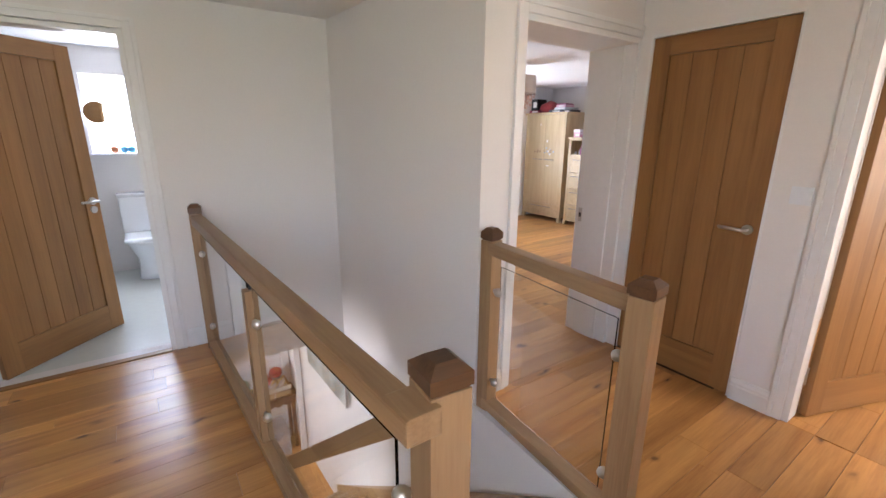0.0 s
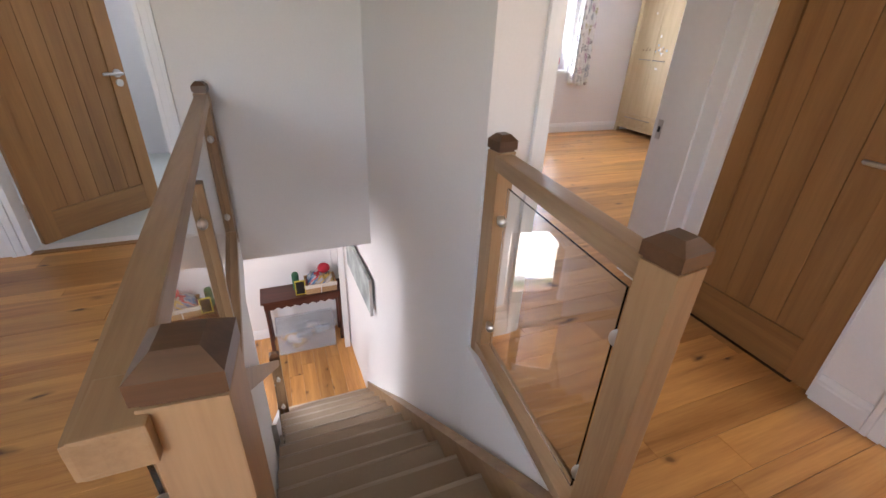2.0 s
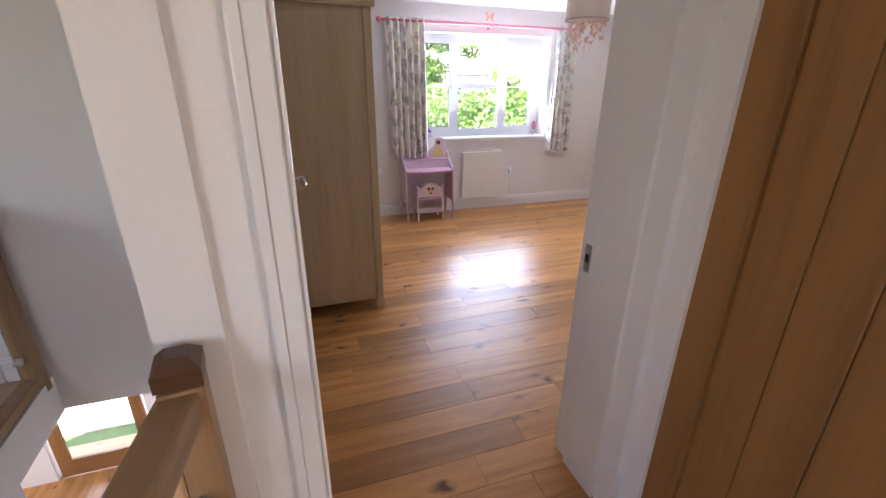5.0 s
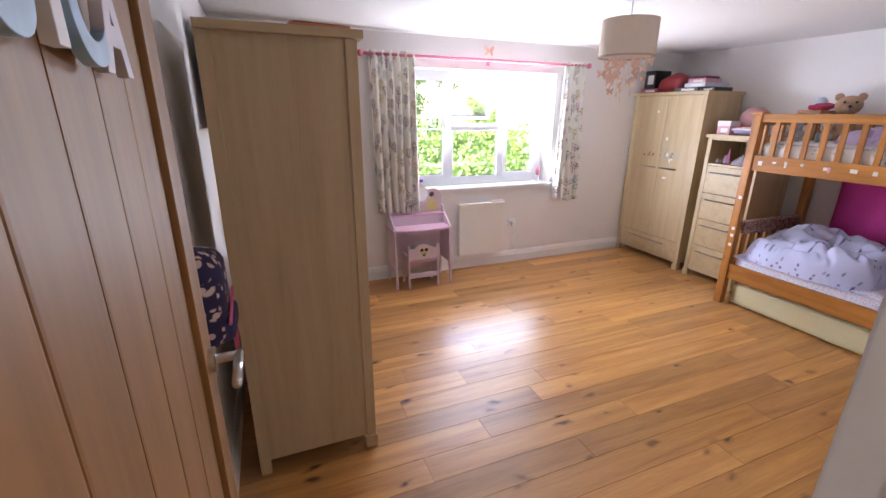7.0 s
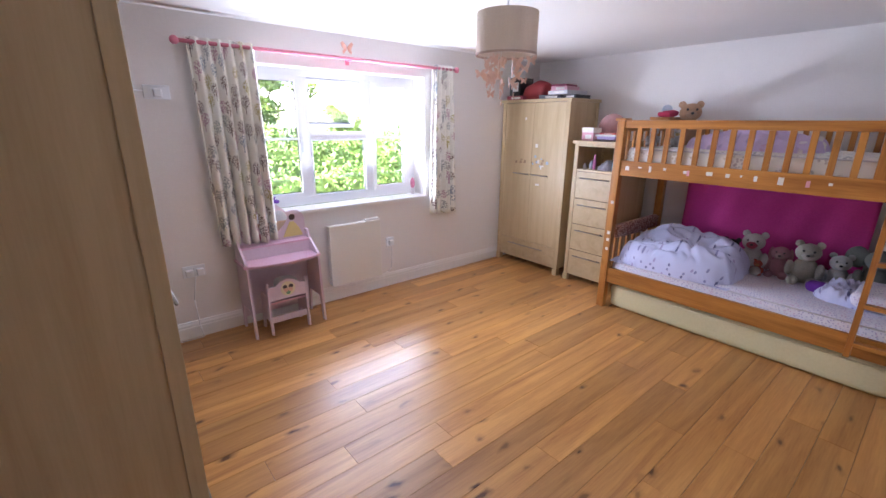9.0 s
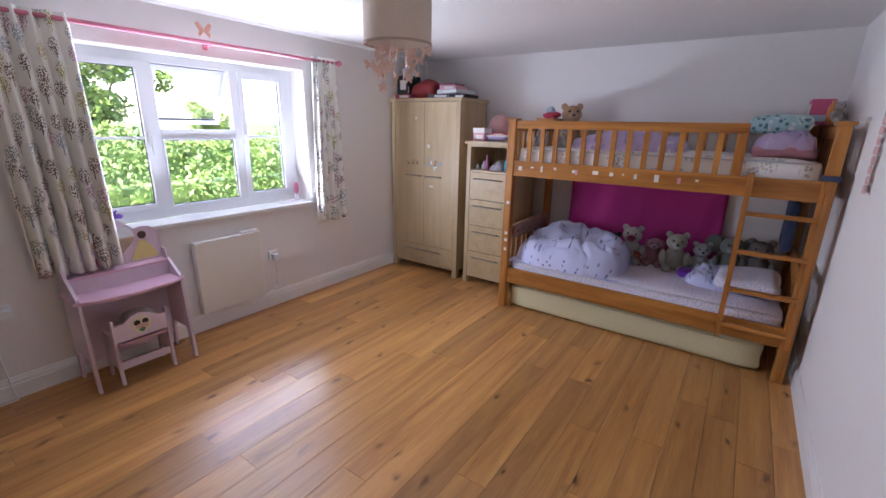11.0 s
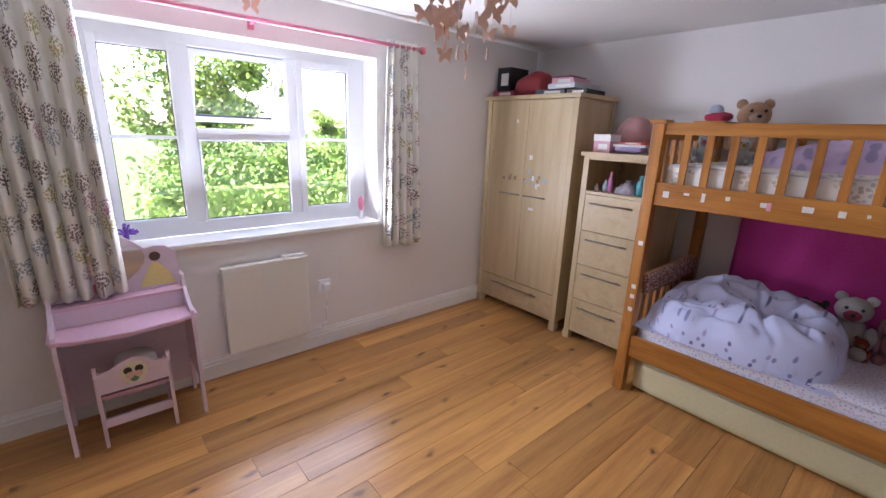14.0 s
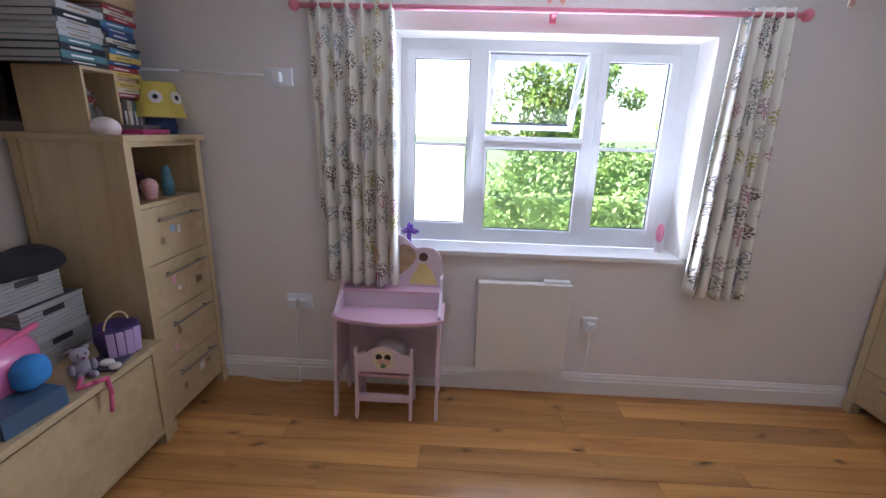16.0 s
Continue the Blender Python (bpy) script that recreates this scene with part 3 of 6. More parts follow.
st = thing("staircase", "carpeted staircase going down between white walls", "stairs", kind="structure")
# Step edges get a paler carpet: the light they catch, put into colour.
NOSING_LIT = plain("lit_carpet_edge", (0.56, 0.45, 0.34), 0.95, grain=350, vary=0.2, bump=0.5)
RISERS, GOING = 13, 0.238
Y0 = 0.69
for i in range(RISERS - 1):
    z1 = -0.179 * (i + 1)
    y = Y0 + GOING * i
    xl, xr = 0.86 - 0.02 * i * 0.9, 1.665 - 0.006 * i
    b = bmesh.new()
    prism(b, [(y - 0.03, z1 - 0.19), (y - 0.03, z1), (y + GOING + 0.006, z1), (y + GOING + 0.020, z1 - 0.006), (y + GOING + 0.027, z1 - 0.02), (y + GOING + 0.020, z1 - 0.034), (y + GOING - 0.012, z1 - 0.042), (y + GOING - 0.012, z1 - 0.19)], "x", xl if y > 2.6 else 0.80 - 0.04 * (y - 0.69), xr + 0.03)
    tread = part("tread", b, CARPET, st, "beige carpeted step")
    x_left = xl if y > 2.6 else 0.80 - 0.04 * (y - 0.69)
    part("nosing", rod(bmesh.new(), (x_left, y + GOING + 0.013, z1 - 0.014), (xr + 0.03, y + GOING + 0.013, z1 - 0.014), 0.0175, seg=10), NOSING_LIT, tread, "carpet edge with caught light put into a paler colour", smooth=True)
b = bmesh.new()
sl = -0.179 / GOING
prism(b, [(Y0 - 0.02, 0.03), (Y0 + 0.10, 0.03), (3.62, LOW + 0.22), (3.62, LOW), (3.3, LOW), (Y0 - 0.02, -0.28)], "x", 1.628, 1.685)
ob = part("stringer", b, OAK_R, st, "oak wall stringer")
for v in ob.data.vertices:
    v.co.x -= (v.co.y - 0.69) * 0.012
b = bmesh.new()
prism(b, [(2.55, -0.179 * 7.8 + 0.16), (3.5, LOW + 0.3), (3.5, LOW), (2.55, LOW)], "x", 0.70, 0.735)
part("stringer", b, WHITE, st, "white painted outer stringer")
part("top_riser", B(0.84, 1.68, 0.66, 0.688, -0.2, -0.016), OAK_R, st)
newel("newel_post", 0.735, 3.47, LOW, -1.34, 0.085, 0, "oak newel post at the foot of the stairs")
t = thing("stair_handrail", "sloping oak handrail of the lower flight", "handrail")
part("handrail", beam(bmesh.new(), (0.735, 3.47, -1.47), (0.825, 0.74, 0.82), 0.062, 0.06, 0.008), OAK_R, t)
part("glass_panel", beam(bmesh.new(), (0.735, 3.38, -1.80), (0.775, 2.5, -1.1), 0.008, 0.42, 0.001), GLASS, t).visible_shadow = False
clamp(t, (0.735, 3.43, -1.6), (0, -1, 0))
clamp(t, (0.735, 3.43, -1.95), (0, -1, 0))

# ---- bedroom window ----
w = thing("window_1", "white plastic three-light window with an open fanlight", "window", kind="structure")
WY0, WY1 = 5.72, 5.78
X0, X1, Z0, Z1 = 3.41, 4.955, 0.86, 1.955
fr = 0.055
part("window_frame", box(box(box(B(X0, X0 + 0.035, WY0, WY1, Z0, Z1, bevel=0.004), X1 - 0.085, X1, WY0, WY1, Z0, Z1, 0.004), X0 + 0.035, X1 - 0.085, WY0, WY1, Z0, Z0 + 0.07, 0.004), X0 + 0.035, X1 - 0.085, WY0, WY1, Z1 - fr, Z1, 0.004), UPVC, w)
M1, M2 = 3.85, 4.44
for m in (M1, M2):
    part("mullion", B(m - 0.03, m + 0.03, WY0, WY1, Z0 + 0.07, Z1 - fr, bevel=0.004), UPVC, w)
TR = 1.44
part("transom", B(M1 + 0.03, M2 - 0.03, WY0, WY1, TR - 0.03, TR + 0.03, bevel=0.004), UPVC, w)


GASKET = plain("grey_gasket", (0.06, 0.065, 0.07), 0.6)


def light_of(x0, x1, z0, z1, bar=False, sash=0.04):
    if sash:
        s = part("sash", box(box(box(B(x0, x0 + sash, WY0 - 0.012, WY1 - 0.02, z0, z1, bevel=0.004), x1 - sash, x1, WY0 - 0.012, WY1 - 0.02, z0, z1, 0.004), x0 + sash, x1 - sash, WY0 - 0.012, WY1 - 0.02, z0, z0 + sash, 0.004), x0 + sash, x1 - sash, WY0 - 0.012, WY1 - 0.02, z1 - sash, z1, 0.004), UPVC, w)
    part("pane", B(x0 + sash, x1 - sash, 5.742, 5.748, z0 + sash, z1 - sash), GLASS, w).visible_shadow = False
    for a in ((x0 + sash, x1 - sash, z0 + sash, z0 + sash + 0.005), (x0 + sash, x1 - sash, z1 - sash - 0.005, z1 - sash), (x0 + sash, x0 + sash + 0.005, z0 + sash + 0.005, z1 - sash - 0.005), (x1 - sash - 0.005, x1 - sash, z0 + sash + 0.005, z1 - sash - 0.005)):
        part("gasket", B(a[0], a[1], 5.735, 5.741, a[2], a[3]), GASKET, w)
    if bar:
        part("glazing_bar", B(x0 + sash, x1 - sash, 5.733, 5.757, (z0 + z1) / 2 - 0.009, (z0 + z1) / 2 + 0.009), UPVC, w)


light_of(X0 + 0.035, M1 - 0.03, Z0 + 0.07, Z1 - fr, True)
light_of(M2 + 0.03, X1 - 0.085, Z0 + 0.07, Z1 - fr, True)
light_of(M1 + 0.03, M2 - 0.03, Z0 + 0.07, TR - 0.03, False, 0.012)
# fanlight hinged at the top, swung outwards
fx0, fx1, fh = M1 + 0.035, M2 - 0.035, Z1 - fr - TR - 0.035
fan = part("fanlight", box(box(box(B(fx0, fx0 + 0.035, -0.02, 0.02, -fh, 0, bevel=0.004), fx1 - 0.035, fx1, -0.02, 0.02, -fh, 0, 0.004), fx0 + 0.035, fx1 - 0.035, -0.02, 0.02, -fh, -fh + 0.035, 0.004), fx0 + 0.035, fx1 - 0.035, -0.02, 0.02, -0.035, 0, 0.004), UPVC, w, "fanlight swung open outwards")
fan.matrix_basis = pose(0, 5.775, Z1 - fr, 24, 0, 0)
part("gasket", B(fx0 + 0.035, fx1 - 0.035, -0.021, -0.004, -fh + 0.035, -fh + 0.043), GASKET, fan)
part("fanlight_pane", B(fx0 + 0.035, fx1 - 0.035, -0.003, 0.003, -fh + 0.035, -0.035), GLASS, fan).visible_shadow = False
for x in (fx0 + 0.02, fx1 - 0.02):
    part("window_stay", beam(bmesh.new(), (x, 5.73, TR + 0.04 + 0.3), (x, 5.83, TR + 0.09 + 0.18), 0.01, 0.015, 0.001), STEEL, w)
for x in (M1 - 0.045, M2 + 0.045):
    h = part("window_handle", B(x - 0.012, x + 0.012, WY0 - 0.025, WY0 - 0.012, 1.36, 1.46, bevel=0.003), UPVC, w)
    part("grip", B(x - 0.009, x + 0.009, WY0 - 0.05, WY0 - 0.03, 1.30, 1.43, bevel=0.004), UPVC, h)
part("window_sill", B(3.395, 4.97, 5.505, 5.72, 0.83, 0.858, bevel=0.006), WHITE, w, "white gloss window board")

# ---- curtains and rail ----
rail = thing("curtain_rail", "pink painted wooden curtain pole with ball ends", "curtain rail", (0, 5.46, 2.035))
PINKR = plain("pink_rail", (0.72, 0.22, 0.30), 0.4)
part("pole", rod(bmesh.new(), (2.96, 0, 0), (5.26, 0, 0), 0.0125, seg=16), PINKR, rail, smooth=True)
for x in (2.94, 5.28):
    part("finial", ball(bmesh.new(), (x, 0, 0), 0.027), PINKR, rail, smooth=True)
for x in (3.03, 4.16, 5.22):
    part("bracket", box(rod(bmesh.new(), (x, 0, -0.012), (x, 0.075, -0.012), 0.008), x - 0.015, x + 0.015, 0.068, 0.08, -0.04, 0.02), PINKR, rail)
CURTAIN = dotted("curtain_print", (0.80, 0.78, 0.71), 8.0, 85, 0.36,
                 [(0.16, 0.11, 0.09), (0.28, 0.33, 0.38), (0.20, 0.15, 0.14), (0.42, 0.36, 0.12), (0.46, 0.26, 0.32), (0.30, 0.32, 0.30)], 0.40, trunks=True)


def curtain(x0, x1, bot0, bot1, folds, seed, z0, label):
    rng = random.Random(seed)
    bm = bmesh.new()
    uv = bm.loops.layers.uv.new("UVMap")
    nx, nz = folds * 14, 26
    ph = [rng.uniform(-0.5, 0.5) for _ in range(folds + 2)]
    am = [rng.uniform(0.65, 1.15) for _ in range(folds + 2)]
    grid = []
    for j in range(nz + 1):
        v = j / nz
        row = []
        for i in range(nx + 1):
            u = i / nx
            k = u * folds
            xa = x0 + (x1 - x0) * u
            xb = bot0 + (bot1 - bot0) * u
            q = v ** 0.8
            x = xa * (1 - q) + xb * q
            a = (0.018 + 0.026 * v) * am[int(k)]
            s = math.sin(2 * math.pi * k + ph[int(k)] * v)
            y = a * (s + 0.25 * math.sin(4 * math.pi * k + 1.3 * v + ph[0]))
            x += 0.012 * v * math.sin(2 * math.pi * k + 1.1)
            z = 2.065 + (z0 - 2.065) * v + 0.008 * math.sin(7 * u + ph[0]) * v
            row.append((bm.verts.new((x, 5.462 + y - 0.01 * v, z)), (u * (x1 - x0) * 2.1 + seed * 0.37, v * (2.065 - z0))))
        grid.append(row)
    for j in range(nz):
        for i in range(nx):
            q = (grid[j][i], grid[j][i + 1], grid[j + 1][i + 1], grid[j + 1][i])
            f = bm.faces.new([p[0] for p in q])
            for lp, p in zip(f.loops, q):
                lp[uv].uv = p[1]
    ob = one("curtain", bm, CURTAIN, label, "curtain", True, "bedroom curtains")
    md = ob.modifiers.new("thick", "SOLIDIFY")
    md.thickness = 0.004
    return ob


curtain(3.0, 3.41, 3.03, 3.43, 6, 3, 0.675, "printed cream curtain with tree pattern, drawn back beside the window")
curtain(5.0, 5.23, 4.95, 5.26, 5, 8, 0.675, "printed cream curtain hanging in tight folds by the window")

# ---- panel heater and sockets ----
ht = thing("panel_heater", "flat cream electric panel heater on the wall", "heater", (3.875, 5.54, 0.155))
CREAM = plain("cream_enamel", (0.79, 0.77, 0.71), 0.4, vary=0.02)
part("front_panel", B(0, 0.506, -0.075, -0.02, 0.0, 0.54, bevel=0.005), CREAM, ht)
part("back_box", B(0.03, 0.476, -0.02, 0, 0.04, 0.52), WHITE, ht)
for i in range(5):
    part("scallop", rod(bmesh.new(), (0.05 + i * 0.1, -0.07, 0.541), (0.11 + i * 0.1, -0.07, 0.541), 0.004, seg=8), WHITE, ht)
    part("scallop", rod(bmesh.new(), (0.06 + i * 0.1, -0.07, -0.001), (0.08 + i * 0.1, -0.07, -0.001), 0.006, seg=8), WHITE, ht)
part("control_box", B(0.36, 0.50, -0.06, -0.025, 0.54, 0.558, bevel=0.003), WHITE, ht)


def socket(name, x, z, w, label, plug=False, plugs=1, switch=False):
    t = thing(name, label, "socket", (x, 5.54, z))
    part("plate", B(-w / 2, w / 2, -0.012, 0, -0.043, 0.043, bevel=0.004), UPVC, t)
    for i in range(plugs):
        px = (i - (plugs - 1) / 2) * 0.07
        part("rocker", B(px - 0.03 - 0.008, px - 0.03 + 0.004, -0.016, -0.012, 0.012, 0.03), UPVC, t)
        if plug:
            part("plug", B(px - 0.022, px + 0.024, -0.05, -0.012, -0.03, 0.02, bevel=0.008), UPVC, t)
    return t


socket("wall_socket", 4.52, 0.445, 0.086, "white single wall socket beside the heater", True)
socket("wall_socket", 2.81, 1.725, 0.146, "white double socket high on the wall", True, 1)
socket("wall_socket", 2.85, 0.51, 0.146, "white double wall socket with plugs", True, 2)
tagged(tube_curve("power_cable", [(4.52, 5.50, 0.42), (4.525, 5.51, 0.3), (4.52, 5.52, 0.18), (4.48, 5.515, 0.15), (4.42, 5.50, 0.155)], 0.0035, UPVC), "thin white heater cable", "cable")
tagged(tube_curve("power_cable", [(2.85, 5.50, 0.48), (2.82, 5.515, 0.3), (2.83, 5.515, 0.1), (2.84, 5.49, 0.008), (2.7, 5.49, 0.008), (2.5, 5.51, 0.008)], 0.0035, UPVC), "thin white cable running down to the floor", "cable")
tagged(tube_curve("wall_cable", [(2.74, 5.535, 1.73), (2.3, 5.535, 1.742), (1.87, 5.535, 1.752)], 0.005, UPVC), "thin white cable along the wall", "cable")
ls = thing("light_switch", "white double light switch on the wall", "switch", (2.97, 0.69, 1.17))
part("plate", B(-0.010, 0, -0.043, 0.043, -0.043, 0.043, bevel=0.003), UPVC, ls)
for y in (-0.016, 0.016):
    part("rocker", B(-0.014, -0.010, y - 0.008, y + 0.008, -0.014, 0.014), UPVC, ls)

# ---- cabinet furniture ----
def bar_handle(parent, p0, p1, out):
    """A thin bar handle on two short stems."""
    p0, p1, o = Vector(p0), Vector(p1), Vector(out)
    b = rod(bmesh.new(), p0 + o * 0.028, p1 + o * 0.028, 0.0055)
    for q in (p0.lerp(p1, 0.12), p0.lerp(p1, 0.88)):
        rod(b, q, q + o * 0.028, 0.004)
    part("handle", b, DULL, parent, "thin dull steel bar handle", smooth=True)


def sticker(parent, x, y, z, w, h, material, axis="x"):
    part("sticker", B(x - 0.0012, x, y - w / 2, y + w / 2, z - h / 2, z + h / 2) if axis == "x" else B(x - w / 2, x + w / 2, y - 0.0012, y, z - h / 2, z + h / 2), material, parent)


STK = [plain("sticker_white", (0.75, 0.73, 0.7), 0.4), plain("sticker_brown", (0.28, 0.18, 0.1), 0.5), plain("sticker_blue", (0.3, 0.45, 0.6), 0.4), plain("sticker_pink", (0.7, 0.35, 0.45), 0.4)]


def wardrobe(name, label, at, turn, wd, dp, h, decals=0, seed=1):
    """Two doors over a drawer; local x runs along the front, which faces -y."""
    t = thing(name, label, "wardrobe", at, turn)
    s = 0.045
    for x in (0, wd - s):
        part("side_post", B(x, x + s, 0, s, 0, h - 0.03, bevel=0.003), VENEER, t)
        part("side_panel", B(x + 0.008, x + s - 0.008, s, dp - s, 0.07, h - 0.03), VENEER, t)
        part("back_post", B(x, x + s, dp - s, dp, 0, h - 0.03, bevel=0.003), VENEER, t)
        part("foot", B(x - 0.006, x + s + 0.006, -0.006, s + 0.006, 0, 0.065, bevel=0.003), VENEER, t)
    part("back_panel", B(s, wd - s, dp - 0.012, dp - 0.002, 0.07, h - 0.03), VENEER, t)
    part("top", B(-0.02, wd + 0.02, -0.02, dp, h - 0.03, h, bevel=0.004), VENEER_H, t)
    part("plinth", B(s, wd - s, 0.02, 0.04, 0.065, 0.1), VENEER_H, t)
    d = part("drawer", B(s + 0.003, wd - s - 0.003, 0.004, 0.03, 0.103, 0.285, bevel=0.002), VENEER_H, t)
    bar_handle(d, (wd * 0.22, 0.004, 0.235), (wd * 0.78, 0.004, 0.235), (0, -1, 0))
    mid = wd / 2
    for x0, x1, a, b2 in ((s + 0.003, mid - 0.0015, 0.35, 0.93), (mid + 0.0015, wd - s - 0.003, 0.07, 0.65)):
        dr = part("door", B(x0, x1, 0.004, 0.026, 0.289, h - 0.034, bevel=0.002), VENEER, t)
        L = x1 - x0
        a, b2 = (0.42, 0.97) if x0 < mid * 0.5 else (0.06, 0.62)
        bar_handle(dr, (x0 + L * a, 0.004, 1.03), (x0 + L * b2, 0.004, 1.03), (0, -1, 0))
    rng = random.Random(seed)
    for i in range(decals):
        cx, cz = ((mid + 0.12 + rng.gauss(0, 0.05), 1.16 + rng.gauss(0, 0.035)) if i > 7 else (mid - 0.15 + rng.gauss(0, 0.05), 1.15 + rng.gauss(0, 0.012)))
        sticker(t, cx, 0.004 - 0.0008 - 0.0002 * i, cz, rng.uniform(0.012, 0.03), rng.uniform(0.012, 0.03), STK[rng.randrange(3) if i > 7 else 1], "y")
    sticker(t, mid + 0.06, 0.0, 1.33, 0.03, 0.035, STK[0], "y")
    sticker(t, mid - 0.1, 0.0, 1.6, 0.02, 0.025, STK[0], "y")
    sticker(t, mid + 0.1, 0.0, 0.93, 0.05, 0.02, STK[0], "y")
    return t


wardrobe("wardrobe", "pale wood wardrobe with two doors and drawer, stickers on doors", (6.03, 5.52, 0), -90, 0.86, 0.50, 1.79, 24)
wardrobe("wardrobe", "tall pale wood wardrobe standing behind the bedroom door", (2.49, 3.39, 0), 90, 0.70, 0.53, 1.86)


def tall_chest(name, label, at, turn, wd, dp, h, decals, seed):
    """An open shelf over four drawers; the front faces -y."""
    t = thing(name, label, "chest of drawers", at, turn)
    s = 0.04
    for x in (0, wd - s):
        part("side_post", B(x, x + s, 0, s, 0, h - 0.028, bevel=0.003), VENEER, t)
        part("side_panel", B(x + 0.008, x + s - 0.008, s, dp - s, 0.06, h - 0.028), VENEER, t)
        part("back_post", B(x, x + s, dp - s, dp, 0, h - 0.028, bevel=0.003), VENEER, t)
        part("foot", B(x - 0.006, x + s + 0.006, -0.006, s + 0.006, 0, 0.06, bevel=0.003), VENEER, t)
    part("back_panel", B(s, wd - s, dp - 0.012, dp - 0.002, 0.06, h - 0.028), VENEER, t)
    part("top", B(-0.018, wd + 0.018, -0.018, dp, h - 0.028, h, bevel=0.004), VENEER_H, t)
    part("shelf", B(s, wd - s, 0.006, dp - 0.012, 1.115, 1.135), VENEER_H, t)
    part("top_rail", B(s, wd - s, 0.004, 0.02, h - 0.05, h - 0.028), VENEER_H, t)
    rng = random.Random(seed)
    zs = [0.065, 0.335, 0.60, 0.855, 1.115]
    for z0, z1 in zip(zs, zs[1:]):
        d = part("drawer", B(s + 0.002, wd - s - 0.002, 0.003, 0.03, z0 + 0.002, z1 - 0.003, bevel=0.002), VENEER_H, t)
        bar_handle(d, (wd * 0.2, 0.003, z1 - 0.06), (wd * 0.8, 0.003, z1 - 0.06), (0, -1, 0))
        for k in range(decals):
            sticker(d, rng.uniform(wd * 0.25, wd * 0.8), 0.002, rng.uniform(z0 + 0.06, z1 - 0.1), rng.uniform(0.02, 0.045), rng.uniform(0.02, 0.04), rng.choice(STK), "y")
    return t


tall_chest("chest_of_drawers", "pale wood tallboy between wardrobe and bunk bed", (6.03, 4.57, 0), -90, 0.50, 0.48, 1.40, 0, 4)
tall_chest("chest_of_drawers", "pale wood tallboy with stickers on its drawers", (2.38, 4.985, 0), 90, 0.52, 0.49, 1.43, 3, 5)

bb = thing("blanket_box", "long pale wood blanket box covered with toys", "storage box", (2.40, 4.10, 0), 90)
W, D, H = 0.88, 0.48, 0.52
for x in (0, W - 0.05):
    part("leg", B(x, x + 0.05, 0, 0.05, 0, H - 0.035, bevel=0.003), VENEER, bb)
    part("leg", B(x, x + 0.05, D - 0.05, D, 0, H - 0.035, bevel=0.003), VENEER, bb)
    part("end_panel", B(x + 0.01, x + 0.035, 0.05, D - 0.05, 0.06, H - 0.04), VENEER_H, bb)
part("front_panel", B(0.05, W - 0.05, 0.01, 0.03, 0.08, H - 0.055), VENEER_H, bb)
part("back_panel", B(0.05, W - 0.05, D - 0.03, D - 0.01, 0.06, H - 0.04), VENEER_H, bb)
part("bottom_moulding", B(0.05, W - 0.05, 0.0, 0.04, 0.06, 0.085, bevel=0.004), VENEER_H, bb)
part("lid", B(-0.01, W + 0.01, -0.02, D, H - 0.028, H, bevel=0.004), VENEER_H, bb)

# ---- bunk bed ----
bk = thing("bunk_bed", "orange-varnished pine bunk bed with ladder and stickers", "bunk bed")
BX0, BX1, BY0, BY1 = 5.69, 6.62, 1.95, 3.98
P = 0.062
for x in (BX0, BX1 - P):
    for y, top in ((BY0, 1.60), (BY1 - P, 1.60)):
        part("post", B(x, x + P, y, y + P, 0, top - 0.02, bevel=0.006), PINE_V, bk)
        part("post_cap", B(x - 0.014, x + P + 0.014, y - 0.014, y + P + 0.014, top - 0.02, top, bevel=0.006), PINE, bk)
for x in (BX0 + 0.012, BX1 - 0.042):
    part("side_rail", B(x, x + 0.028, BY0 + P, BY1 - P, 1.155, 1.275, bevel=0.004), PINE, bk)
    part("side_rail", B(x, x + 0.028, BY0 + P, BY1 - P, 0.235, 0.365, bevel=0.004), PINE, bk)
for y in (BY0 + 0.015, BY1 - 0.045):
    part("end_rail", B(BX0 + P, BX1 - P, y, y + 0.03, 1.155, 1.275, bevel=0.004), PINE, bk)
    part("end_rail", B(BX0 + P, BX1 - P, y, y + 0.03, 0.235, 0.365, bevel=0.004), PINE, bk)
    part("end_rail", B(BX0 + P, BX1 - P, y, y + 0.03, 0.64, 0.72, bevel=0.004), PINE, bk)
    part("end_rail", B(BX0 + P, BX1 - P, y, y + 0.03, 1.50, 1.575, bevel=0.004), PINE, bk)
    for i in range(7):
        x = BX0 + 0.12 + i * 0.106
        part("slat", B(x, x + 0.035, y + 0.005, y + 0.022, 1.275, 1.50), PINE_V, bk)
        part("slat", B(x, x + 0.035, y + 0.005, y + 0.022, 0.365, 0.64), PINE_V, bk)
# guard rails
for x, y0 in ((BX0 + 0.012, 2.40), (BX1 - 0.042, BY0 + P)):
    part("guard_rail", B(x, x + 0.026, y0, BY1 - P, 1.525, 1.585, bevel=0.004), PINE, bk)
    part("guard_end", B(x, x + 0.026, y0, y0 + 0.055, 1.27, 1.525, bevel=0.004), PINE_V, bk)
    n = 13
    for i in range(n):
        y = y0 + 0.12 + (BY1 - P - y0 - 0.15) * i / n
        part("slat", B(x + 0.003, x + 0.02, y, y + 0.034, 1.275, 1.525, bevel=0.002), PINE_V, bk)
